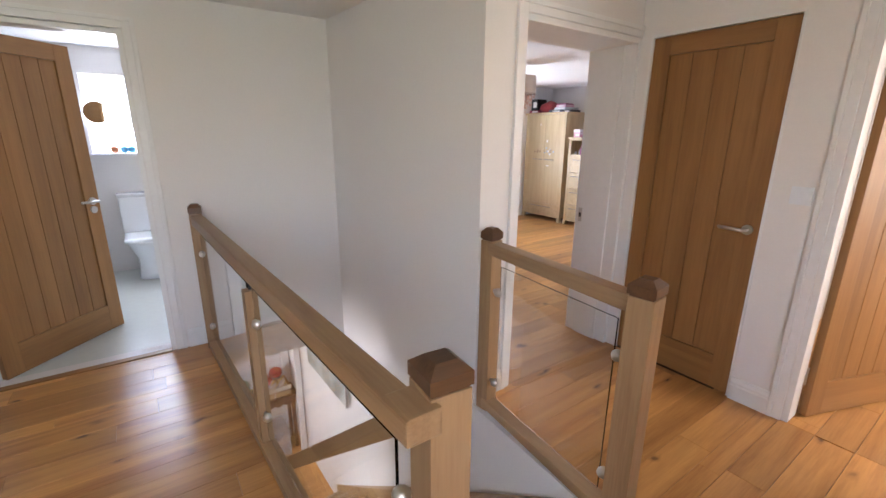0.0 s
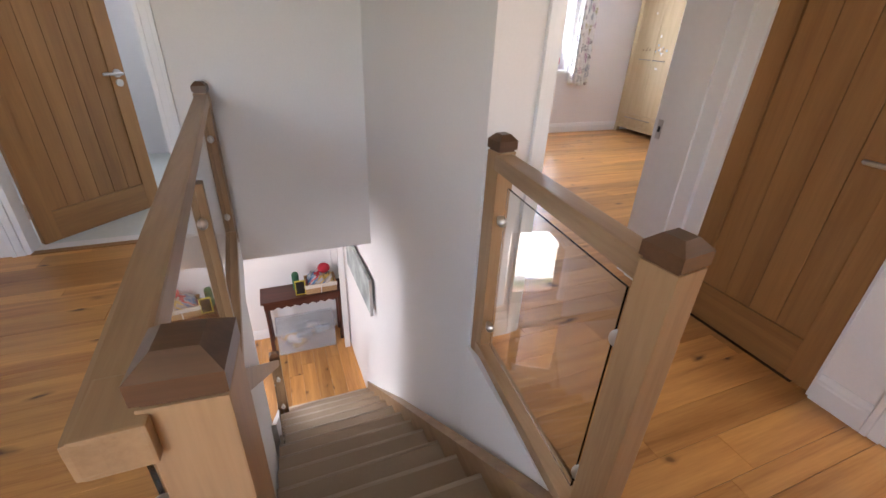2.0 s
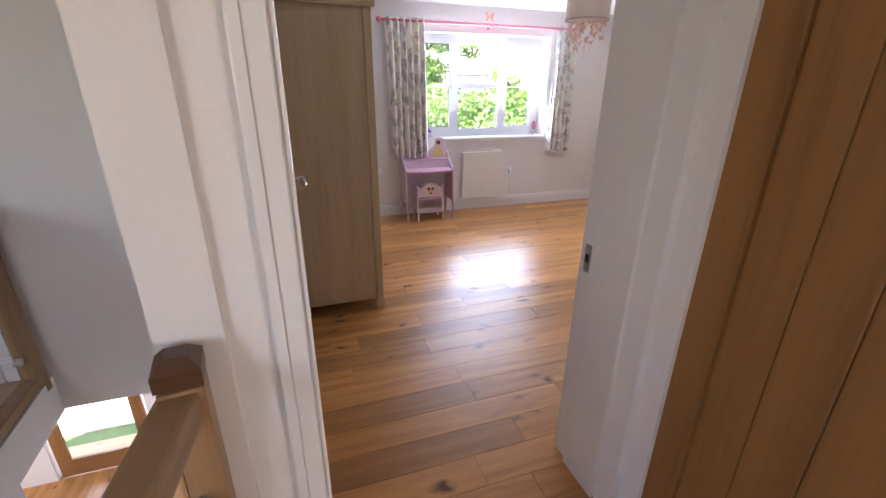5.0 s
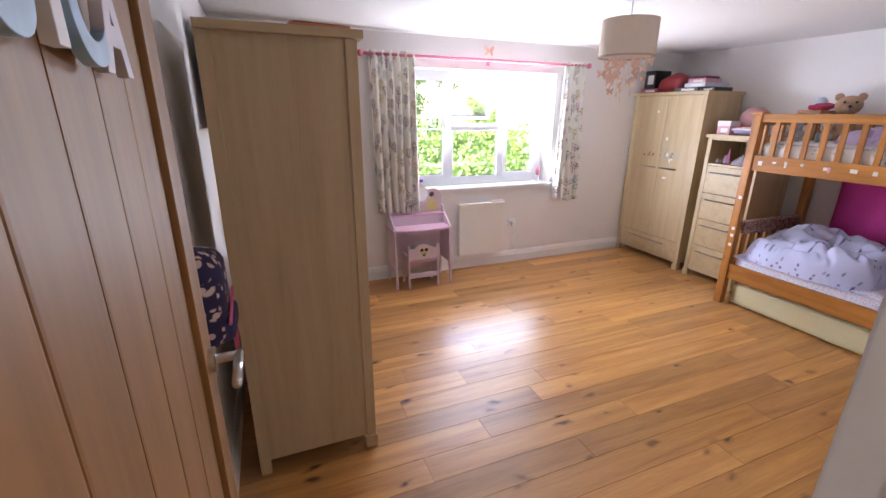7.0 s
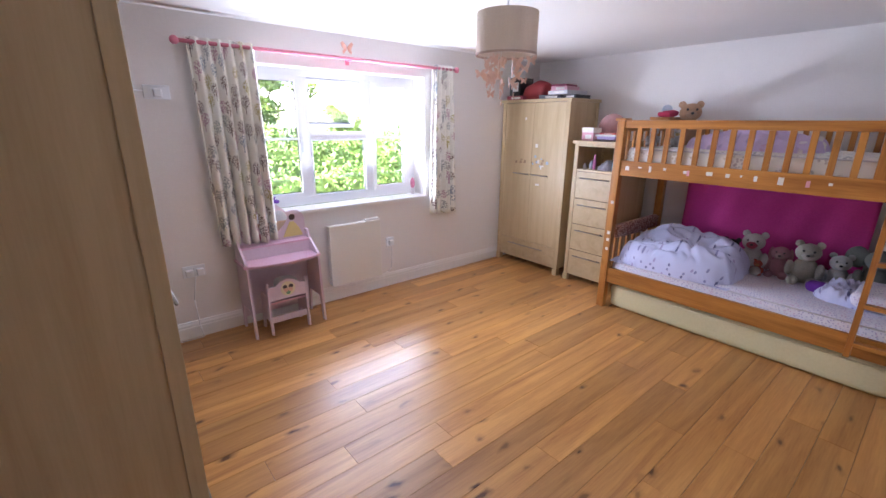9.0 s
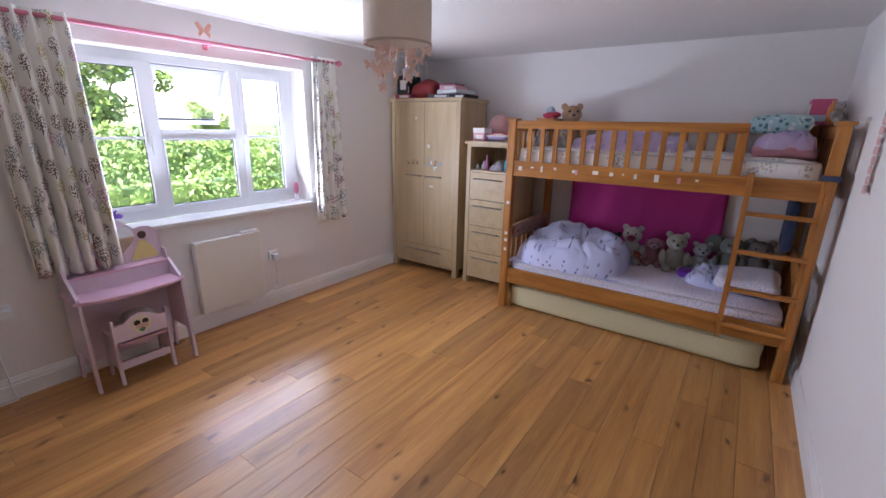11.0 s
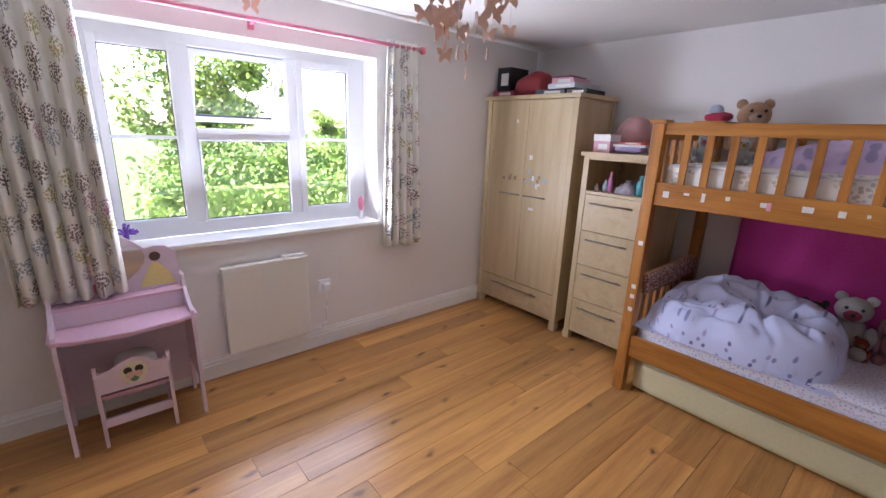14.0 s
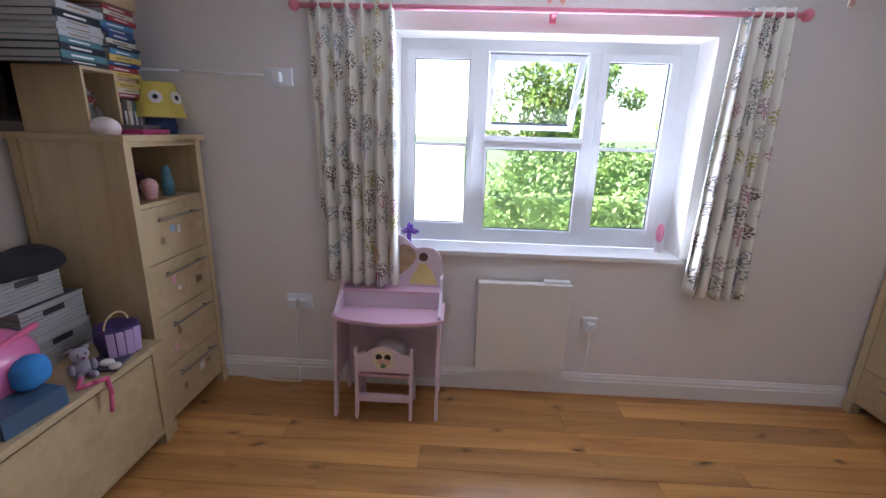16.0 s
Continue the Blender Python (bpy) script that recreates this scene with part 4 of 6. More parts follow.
# ladder leaning out in front
for y in (2.345, BY0 + 0.03):
    part("ladder_rail", beam(bmesh.new(), (BX0 - 0.03, y, 0.245), (BX0 - 0.012, y, 1.30), 0.03, 0.045, 0.004) if y > 2.2 else beam(bmesh.new(), (BX0 - 0.014, y, 0.245), (BX0 - 0.012, y, 1.28), 0.03, 0.03, 0.004), PINE_V, bk)
for z in (0.33, 0.57, 0.82, 1.06):
    part("rung", B(BX0 - 0.05, BX0 - 0.005, BY0 + 0.045, 2.335, z - 0.012, z + 0.012, bevel=0.004), PINE, bk)
part("slat_base", B(BX0 + 0.05, BX1 - 0.05, BY0 + 0.07, BY1 - 0.07, 1.16, 1.18), PINE, bk)
part("slat_base", B(BX0 + 0.05, BX1 - 0.05, BY0 + 0.07, BY1 - 0.07, 0.24, 0.26), PINE, bk)
rng = random.Random(12)
for i in range(13):
    y = 3.86 - i * 0.1 + rng.uniform(-0.045, 0.045)
    part("sticker", B(BX0 + 0.0102, BX0 + 0.0118, y - rng.uniform(0.003, 0.02), y + rng.uniform(0.004, 0.022), 1.218 + rng.uniform(-0.022, 0.012), 1.222 + rng.uniform(0.012, 0.025)), rng.choice((STK[0], STK[0], STK[3])), bk)
for z in (0.52, 0.60, 0.66, 0.92):
    part("sticker", B(BX0 - 0.0014, BX0 - 0.0002, 3.93, 3.955, z, z + 0.025), STK[0], bk)


def soft_box(x0, x1, y0, y1, z0, z1, r=0.03, puff=0.01, n=14, seed=0):
    """A rounded, slightly uneven cushion shape."""
    bm = bmesh.new()
    bmesh.ops.create_cube(bm, size=2)
    bmesh.ops.subdivide_edges(bm, edges=bm.edges[:], cuts=n, use_grid_fill=True)
    c, h = Vector(((x0 + x1) / 2, (y0 + y1) / 2, (z0 + z1) / 2)), Vector(((x1 - x0) / 2, (y1 - y0) / 2, (z1 - z0) / 2))
    for v in bm.verts:
        p = Vector([v.co[k] * h[k] for k in range(3)])
        q = Vector([max(-h[k] + r, min(h[k] - r, p[k])) for k in range(3)])
        d = p - q
        if d.length > 1e-6:
            p = q + d.normalized() * r
        nz = noise.noise((p + c) * 6 + Vector((seed, 0, 0)))
        v.co = c + p * (1 + puff * nz) + Vector((0, 0, puff * 0.4 * nz))
    return bm


SHEET = dotted("sheet_print", (0.72, 0.70, 0.78), 30, 60, 0.2, [(0.45, 0.42, 0.6), (0.6, 0.45, 0.6), (0.5, 0.5, 0.65)], 0.9)


def box_uv(ob, s=1.0):
    me = ob.data
    lay = me.uv_layers.new(name="UVMap")
    for p in me.polygons:
        a = max(range(3), key=lambda k: abs(p.normal[k]))
        i, j = [(1, 2), (0, 2), (0, 1)][a]
        for li in p.loop_indices:
            co = me.vertices[me.loops[li].vertex_index].co
            lay.data[li].uv = (co[i] * s, co[j] * s)
    return ob


m1 = one("mattress", soft_box(BX0 + 0.045, BX1 - 0.05, BY0 + 0.07, BY1 - 0.07, 0.262, 0.44, 0.05, 0.01), SHEET, "lower mattress with a small-patterned lilac sheet", "mattress", True)
box_uv(m1)
UPSHEET = dotted("upper_sheet_print", (0.78, 0.76, 0.72), 9, 45, 0.35, [(0.5, 0.45, 0.45), (0.55, 0.5, 0.42), (0.45, 0.45, 0.45)], 0.35)
m2 = one("mattress", soft_box(BX0 + 0.045, BX1 - 0.05, BY0 + 0.07, BY1 - 0.07, 1.182, 1.385, 0.05, 0.01), UPSHEET, "upper mattress in a white printed sheet", "mattress", True)
box_uv(m2)
PALEY = plain("pale_yellow_cloth", (0.66, 0.60, 0.36), 0.9, vary=0.06, bump=0.3)
one("trundle_mattress", soft_box(BX0 + 0.06, BX1 - 0.15, BY0 + 0.12, BY1 - 0.075, 0.0, 0.215, 0.05, 0.022), PALEY, "pale yellow spare mattress pushed under the bunk", "mattress", True)

# ---- dressing table and stool ----
dt = thing("dressing_table", "pink painted child's dressing table with heart mirror", "dressing table", (3.13, 5.20, 0))


def wavy_side(x, y0, y1, h, thick=0.016):
    out = [(y0, 0), (y0 + 0.035, 0.0), (y0 + 0.05, 0.12), (y0 + 0.075, 0.2), (y1 - 0.05, 0.2), (y1 - 0.035, 0.0), (y1, 0.0), (y1, h), (y1 - 0.09, h), (y1 - 0.11, h - 0.06), (y0 + 0.06, 0.57), (y0 + 0.045, 0.5), (y0 + 0.03, 0.3), (y0 + 0.012, 0.14)]
    return prism(bmesh.new(), out, "x", x, x + thick)


for x in (0.0, 0.535):
    part("side_panel", wavy_side(x, 0.0, 0.31, 0.72), PINKL, dt)
b = bmesh.new()
prism(b, [(-0.015, 0.06), (0.08, 0.015), (0.275, -0.012), (0.47, 0.015), (0.566, 0.06), (0.566, 0.30), (-0.015, 0.30)], "z", 0.535, 0.555, 0.003)
part("table_top", b, PINKP, dt, "pink table top with a bowed front")
part("back_board", B(0.016, 0.535, 0.285, 0.298, 0.08, 0.56), PINKL, dt)
part("shelf", B(0.016, 0.535, 0.19, 0.30, 0.64, 0.655, bevel=0.003), PINKP, dt)
part("drawer_front", B(0.016, 0.535, 0.20, 0.21, 0.555, 0.64), PINKL, dt)
out = [(0.01, 0.655), (0.541, 0.655), (0.541, 0.80), (0.53, 0.84), (0.49, 0.875), (0.44, 0.88), (0.40, 0.87), (0.37, 0.90), (0.33, 0.935), (0.275, 0.945), (0.22, 0.935), (0.18, 0.90), (0.15, 0.87), (0.11, 0.88), (0.06, 0.875), (0.02, 0.84), (0.01, 0.80)]
part("mirror_board", prism(bmesh.new(), out, "y", 0.275, 0.29), PINKL, dt)
heart = []
for i in range(28):
    a = 2 * math.pi * i / 28
    heart.append((0.275 + 0.0078 * 16 * math.sin(a) ** 3, 0.80 + 0.0078 * (13 * math.cos(a) - 5 * math.cos(2 * a) - 2 * math.cos(3 * a) - math.cos(4 * a))))
MIRROR = plain("mirror", (0.8, 0.8, 0.82), 0.03, 1.0, vary=0.0, bump=0.0)
part("mirror", prism(bmesh.new(), heart, "y", 0.268, 0.274), MIRROR, dt, "heart-shaped mirror")
YEL = plain("soft_yellow", (0.75, 0.62, 0.25), 0.5)
part("painted_panel", prism(bmesh.new(), [(0.36, 0.67), (0.52, 0.67), (0.49, 0.74), (0.45, 0.79), (0.42, 0.79)], "y", 0.270, 0.2745), YEL, dt)
part("painted_spot", rod(bmesh.new(), (0.44, 0.2735, 0.825), (0.44, 0.270, 0.825), 0.025), plain("dark_brown_paint", (0.08, 0.04, 0.03), 0.5), dt)
part("painted_spot", rod(bmesh.new(), (0.2, 0.2735, 0.70), (0.2, 0.270, 0.70), 0.03), HOTPINK, dt)

sl_ = thing("stool", "small pink painted stool with a round picture", "stool", (3.245, 5.19, 0))
for x in (0.0, 0.285):
    part("side_panel", prism(bmesh.new(), [(0, 0), (0.03, 0), (0.045, 0.1), (0.17, 0.1), (0.185, 0), (0.215, 0), (0.20, 0.2), (0.2, 0.3), (0.06, 0.30), (0.045, 0.40), (0.02, 0.405), (0.012, 0.36), (0.018, 0.2)], "x", x, x + 0.015), PINKL, sl_)
b = bmesh.new()
prism(b, [(0.015, 0.27), (0.285, 0.27), (0.285, 0.37), (0.24, 0.375), (0.20, 0.405), (0.15, 0.42), (0.10, 0.405), (0.06, 0.375), (0.015, 0.37)], "y", 0.018, 0.032)
part("back_panel", b, PINKL, sl_)
part("seat", B(0.0155, 0.2845, 0.032, 0.2, 0.235, 0.25), PINKP, sl_)
part("stretcher", B(0.0155, 0.2845, 0.03, 0.045, 0.085, 0.13), PINKL, sl_)
part("round_picture", rod(bmesh.new(), (0.15, 0.018, 0.345), (0.15, 0.0145, 0.345), 0.055, seg=28), plain("cream_print", (0.75, 0.68, 0.5), 0.5), sl_, "round cream picture")
for x, z, m in ((0.128, 0.36, (0.03, 0.02, 0.02)), (0.172, 0.36, (0.03, 0.02, 0.02)), (0.135, 0.335, (0.7, 0.45, 0.35)), (0.168, 0.335, (0.7, 0.45, 0.35)), (0.15, 0.315, (0.1, 0.25, 0.15))):
    part("picture_patch", rod(bmesh.new(), (x, 0.0145, z), (x, 0.0125 - 0.0002 * (z * 100 % 7), z), 0.017, seg=14), plain("patch", m, 0.5), sl_)
one("cup", lathe(bmesh.new(), [(0.0, 0), (0.022, 0), (0.026, 0.06), (0.022, 0.06), (0.0, 0.02)]), plain("blue_plastic", (0.08, 0.25, 0.55), 0.4), "small blue plastic cup on the stool", "cup", True, at=(3.32, 5.32, 0.25))
one("cushion", soft_box(3.33, 3.50, 5.24, 5.37, 0.25, 0.40, 0.045, 0.05, 8), plain("grey_cloth", (0.5, 0.48, 0.48), 0.9), "small grey soft toy bundle on the stool", "soft toy", True)

# ---- pendant lamp ----
pl = thing("pendant_lamp", "cream drum lampshade with hanging butterflies", "ceiling lamp", (4.18, 3.82, 0))
CREAMC = plain("cream_shade", (0.66, 0.55, 0.46), 0.85, grain=150, vary=0.05, bump=0.2)
b = lathe(bmesh.new(), [(0.158, 1.895), (0.158, 2.095), (0.154, 2.095), (0.154, 1.895), (0.158, 1.895)], seg=48)
part("shade", b, CREAMC, pl, smooth=False)
part("rim", lathe(bmesh.new(), [(0.160, 1.893), (0.160, 1.903), (0.153, 1.903), (0.153, 1.893), (0.160, 1.893)], seg=48), plain("tan_trim", (0.45, 0.33, 0.27), 0.8), pl)
part("flex", rod(bmesh.new(), (0, 0, 2.0), (0, 0, CH), 0.004), UPVC, pl)
part("ceiling_rose", lathe(bmesh.new(), [(0, CH - 0.03), (0.03, CH - 0.03), (0.045, CH), (0, CH)], seg=20), UPVC, pl)
part("bulb", ball(bmesh.new(), (0, 0, 1.965), (0.03, 0.03, 0.045)), UPVC, pl, smooth=True)
part("spider", rod(rod(bmesh.new(), (-0.154, 0, 2.0), (0.154, 0, 2.0), 0.003), (0, -0.154, 2.0), (0, 0.154, 2.0), 0.003), STEEL, pl)
rng = random.Random(21)
BFLY = plain("pink_butterfly", (0.72, 0.48, 0.38), 0.4)
for i in range(34):
    a = rng.uniform(0, 6.28)
    r = rng.choice((0.06, 0.10, 0.14))
    z = rng.uniform(1.80, 1.885) if i < 20 else rng.uniform(1.70, 1.81)
    x, y = r * math.cos(a), r * math.sin(a)
    s = rng.uniform(0.75, 1.2)
    b = bmesh.new()
    for k in (-1, 1):
        for wing in (((0, -0.008), (0.022, 0.004), (0.026, 0.022), (0.012, 0.02), (0, 0.006)), ((0, -0.006), (0.016, -0.022), (0.02, -0.01), (0.016, 0.0))):
            vs = [b.verts.new((k * p * s, abs(p) * 0.5 * s, q * s)) for p, q in wing]
            b.faces.new(vs)
    bo = part("butterfly", b, BFLY, pl)
    bo.matrix_basis = pose(x, y, z, 0, 0, math.degrees(a) + rng.uniform(-40, 40))
    md = bo.modifiers.new("thick", "SOLIDIFY")
    md.thickness = 0.0012
    if i % 3 == 0:
        part("thread", rod(bmesh.new(), (x, y, z), (x, y, 1.9), 0.0007, seg=5), UPVC, pl)
    if i >= 26:
        part("drop_bead", rod(bmesh.new(), (x, y, z - 0.06), (x, y, z - 0.03), 0.004, 0.002, seg=8), BFLY, pl)

# ---- bedding and soft toys ----
def cloth_lump(x0, x1, y0, y1, z0, h, seed, n=46, folds=9.0, amp=0.035):
    """A heap of bunched cloth."""
    bm = bmesh.new()
    uv = bm.loops.layers.uv.new("UVMap")
    g = []
    for j in range(n + 1):
        row = []
        for i in range(n + 1):
            u, v = i / n * 2 - 1, j / n * 2 - 1
            d = max(0.0, 1 - (abs(u) ** 3.2 + abs(v) ** 3.2))
            dome = d ** 0.42
            p = Vector((u * 1.7, v * 1.7, seed))
            fold = abs(noise.noise(p * 1.6 + Vector((noise.noise(p * 2), noise.noise(p * 2 + Vector((5, 5, 5))), 0)))) * 2 - 0.5
            fine = noise.noise(p * folds * 0.6)
            z = z0 + h * dome * (0.72 + 0.34 * noise.noise(p * 0.9)) + amp * dome * (fold * 1.3 + fine * 0.6)
            x = (x0 + x1) / 2 + u * (x1 - x0) / 2 * (1 + 0.08 * noise.noise(p * 1.2 + Vector((9, 0, 0))))
            y = (y0 + y1) / 2 + v * (y1 - y0) / 2 * (1 + 0.08 * noise.noise(p * 1.2 + Vector((0, 9, 0))))
            row.append((bm.verts.new((x, y, max(z0, z))), (x - z, y)))
        g.append(row)
    for j in range(n):
        for i in range(n):
            q = (g[j][i], g[j][i + 1], g[j + 1][i + 1], g[j + 1][i])
            f = bm.faces.new([p[0] for p in q])
            for lp, p in zip(f.loops, q):
                lp[uv].uv = p[1]
    return bm


DUVET = dotted("duvet_print", (0.55, 0.57, 0.78), 16, 16, 0.10, [(0.14, 0.14, 0.30), (0.36, 0.32, 0.55), (0.24, 0.24, 0.45)], 0.95)
one("duvet", cloth_lump(5.71, 6.42, 3.02, 3.93, 0.43, 0.34, 3.3, 80, 6.0, 0.032), DUVET, "bunched white star-print duvet on the lower bunk", "duvet", True)
one("pillow", soft_box(5.93, 6.35, 2.04, 2.42, 0.44, 0.57, 0.06, 0.06, 12, 3), SHEET, "rumpled pale pillow on the lower bunk", "pillow", True)
box_uv(bpy.data.objects["pillow"])
one("blanket", cloth_lump(5.98, 6.5, 2.25, 2.62, 0.435, 0.14, 8.1, 40), DUVET, "crumpled pale blanket beside the pillow", "blanket", True)
PLUMC = plain("magenta_cloth", (0.48, 0.035, 0.22), 0.9, grain=80, vary=0.1, bump=0.3)
b = bmesh.new()
g = []
for j in range(13):
    g.append([b.verts.new((6.60 + 0.012 * math.sin(i * 0.8 + j * 0.35), 3.72 - 1.27 * i / 40, 1.10 - 0.60 * j / 12 - 0.03 * math.sin(math.pi * i / 40) * (1 - j / 12))) for i in range(41)])
for j in range(12):
    for i in range(40):
        b.faces.new((g[j][i], g[j][i + 1], g[j + 1][i + 1], g[j + 1][i]))
hang = one("hanging_cloth", b, PLUMC, "magenta cloth hung behind the lower bunk", "cloth", True)
hang.modifiers.new("thick", "SOLIDIFY").thickness = 0.004
one("denim_cloth", soft_box(6.25, 6.58, 2.02, 2.08, 0.72, 1.10, 0.02, 0.05, 8), plain("navy_denim", (0.035, 0.05, 0.10), 0.9, bump=0.3), "navy cloth hung over the bunk end", "cloth", True)


FUR = {}


def fur(c):
    if c not in FUR:
        FUR[c] = plain("fur", [k * 0.66 for k in c], 0.95, grain=160, vary=0.25, bump=0.9, stain=8)
    return FUR[c]


def plush(c, r, seg=12, k=0.004):
    """One stuffed piece, slightly lumpy."""
    bm = ball(bmesh.new(), c, r, seg)
    bm.normal_update()
    for v in bm.verts:
        v.co += v.normal * k * noise.noise(v.co * 55)
    return bm


def soft_toy(at, s, c, c2, turn, label, ears="round", group="soft toys on the lower bunk"):
    """A sitting plush toy."""
    t = thing("soft_toy", label, "soft toy", at, turn, group)
    m, m2 = fur(c), fur(c2)
    part("body", plush((0, 0, 0.10), (0.075, 0.07, 0.10), 16), m, t, smooth=True)
    head = part("head", plush((0, -0.015, 0.235), (0.075, 0.066, 0.065), 16), m, t, smooth=True)
    part("muzzle", plush((0, -0.072, 0.22), (0.036, 0.028, 0.027)), m2, head, smooth=True)
    part("nose", ball(bmesh.new(), (0, -0.10, 0.228), (0.012, 0.008, 0.009), 8), BLACK, head, smooth=True)
    for k in (-1, 1):
        part("eye", ball(bmesh.new(), (k * 0.03, -0.073, 0.255), 0.0085, 8), BLACK, head, smooth=True)
        if ears == "round":
            part("ear", plush((k * 0.058, 0, 0.29), (0.026, 0.014, 0.026)), m, head, smooth=True)
        elif ears == "long":
            part("ear", plush((k * 0.075, 0.0, 0.21), (0.022, 0.02, 0.075)), m, head, smooth=True)
        elif ears == "big":
            part("ear", plush((k * 0.11, 0.01, 0.235), (0.06, 0.015, 0.07)), m, head, smooth=True)
        part("arm", plush((k * 0.085, -0.03, 0.11), (0.028, 0.045, 0.055)), m, t, smooth=True)
        part("leg", plush((k * 0.055, -0.085, 0.035), (0.036, 0.06, 0.034)), m, t, smooth=True)
    t.scale = (s * 0.8, s * 0.8, s * 0.8)
    return t


TZ = 0.43
soft_toy((6.38, 3.23, TZ), 0.95, (0.03, 0.03, 0.035), (0.5, 0.3, 0.2), -75, "dark plush toy sitting against the wall")
soft_toy((6.34, 3.07, TZ), 1.3, (0.62, 0.58, 0.56), (0.5, 0.08, 0.14), -85, "white plush bear with a red eye patch")
soft_toy((6.28, 3.0, TZ), 0.5, (0.5, 0.08, 0.05), (0.6, 0.3, 0.1), -85, "small red plush toy")
soft_toy((6.36, 2.89, TZ), 1.0, (0.55, 0.26, 0.32), (0.65, 0.4, 0.42), -85, "pink plush rabbit with floppy ears", "long")
soft_toy((6.33, 2.73, TZ), 1.28, (0.50, 0.47, 0.40), (0.6, 0.56, 0.5), -80, "cream plush bear with a red bow")
soft_toy((6.37, 2.55, TZ), 1.05, (0.52, 0.52, 0.54), (0.6, 0.58, 0.56), -80, "pale grey plush bear")
soft_toy((6.40, 2.36, TZ), 1.35, (0.20, 0.22, 0.20), (0.3, 0.32, 0.3), -85, "grey-green plush elephant with big ears", "big")
soft_toy((6.40, 2.18, TZ), 1.35, (0.20, 0.175, 0.16), (0.3, 0.27, 0.25), -90, "large grey-brown plush toy")
PURP = plain("purple_plush", (0.16, 0.03, 0.35), 0.9, grain=120, bump=0.6)
one("soft_toy", soft_box(6.13, 6.25, 2.56, 2.68, 0.43, 0.51, 0.04, 0.06, 8), PURP, "small purple plush toy", "soft toy", True, "soft toys on the lower bunk")

# upper bunk
one("soft_ball", ball(bmesh.new(), (0, 0, 0.05), 0.042, 16), plain("silver_blue", (0.4, 0.48, 0.58), 0.3), "silver-blue ball-headed toy on the upper bunk", "soft toy", True, at=(6.42, 3.93, 1.63))
one("shelf_board", B(6.2, 6.58, 3.80, 3.97, 1.59, 1.615, bevel=0.004), PINE, "pine ledge at the head of the upper bunk", "shelf")
one("doll_clothes", soft_box(6.28, 6.46, 3.84, 3.95, 1.615, 1.655, 0.018, 0.1, 8), plain("crimson_cloth", (0.5, 0.04, 0.1), 0.9), "crimson cloth bundle on the bunk ledge", "cloth", True)
soft_toy((6.38, 3.72, 1.385), 1.42, (0.70, 0.42, 0.26), (0.75, 0.5, 0.35), -60, "peach plush bear sitting on the upper bunk", group="soft toys on the upper bunk")
soft_toy((5.95, 3.80, 1.385), 0.62, (0.7, 0.7, 0.72), (0.75, 0.2, 0.35), -80, "white plush toy with pink bow", group="soft toys on the upper bunk")
soft_toy((5.97, 3.62, 1.385), 0.55, (0.7, 0.66, 0.6), (0.7, 0.5, 0.2), -80, "small cream plush toy", group="soft toys on the upper bunk")
OWLP = dotted("owl_print", (0.60, 0.47, 0.68), 7, 12, 0.22, [(0.75, 0.68, 0.75), (0.35, 0.3, 0.5), (0.8, 0.75, 0.7), (0.5, 0.2, 0.3)], 0.6)
one("upper_duvet", cloth_lump(5.86, 6.5, 2.75, 3.58, 1.375, 0.17, 5.2, 50), OWLP, "lilac printed duvet on the upper bunk", "duvet", True)
one("folded_duvet", cloth_lump(5.85, 6.5, 2.04, 2.36, 1.435, 0.13, 6.4, 44, 9.0, 0.02), OWLP, "folded lilac duvet at the bunk foot", "duvet", True)
one("pink_blanket", soft_box(5.86, 6.45, 2.04, 2.37, 1.38, 1.45, 0.03, 0.05, 10), plain("pink_fleece", (0.62, 0.30, 0.36), 0.95, grain=120, bump=0.5), "folded pink fleece blanket", "blanket", True)
TEALP = dotted("teal_print", (0.38, 0.58, 0.58), 10, 26, 0.25, [(0.1, 0.2, 0.22), (0.7, 0.7, 0.68)], 0.8)
one("cushion", soft_box(6.1, 6.5, 2.08, 2.42, 1.53, 1.64, 0.05, 0.06, 10, 2), TEALP, "teal printed owl cushion on the folded duvet", "cushion", True)
box_uv(bpy.data.objects["cushion.001"])
cb = thing("craft_box", "pink cardboard toy box standing on the bunk", "box", (6.32, 1.98, 1.59))
part("carton", B(0, 0.2, 0, 0.12, 0, 0.16, bevel=0.002), plain("pink_card", (0.7, 0.12, 0.25), 0.5), cb)
part("label", B(0.03, 0.17, 0.1201, 0.1215, 0.06, 0.13), STK[0], cb)
part("band", B(-0.0012, 0.0, 0.01, 0.11, 0.02, 0.06), plain("pale_blue", (0.5, 0.6, 0.7), 0.5), cb)
one("bottle", lathe(bmesh.new(), [(0, 0), (0.025, 0), (0.025, 0.10), (0.012, 0.12), (0.012, 0.14), (0, 0.14)]), plain("orange_plastic", (0.75, 0.25, 0.06), 0.4), "orange plastic bottle on the bunk corner", "bottle", True, at=(6.22, 2.0, 1.595))
soft_toy((6.1, 1.985, 1.6), 0.5, (0.7, 0.66, 0.62), (0.75, 0.6, 0.5), -60, "white plush unicorn on the bunk post", group="")
one("strap", box(B(BX0 - 0.012, BX0 - 0.002, BY0 - 0.01, BY0 + 0.08, 1.28, 1.31), BX0, BX0 + 0.08, BY0 - 0.012, BY0 - 0.003, 1.28, 1.31), plain("navy_strap", (0.05, 0.07, 0.13), 0.8), "navy strap round the bunk post", "strap")
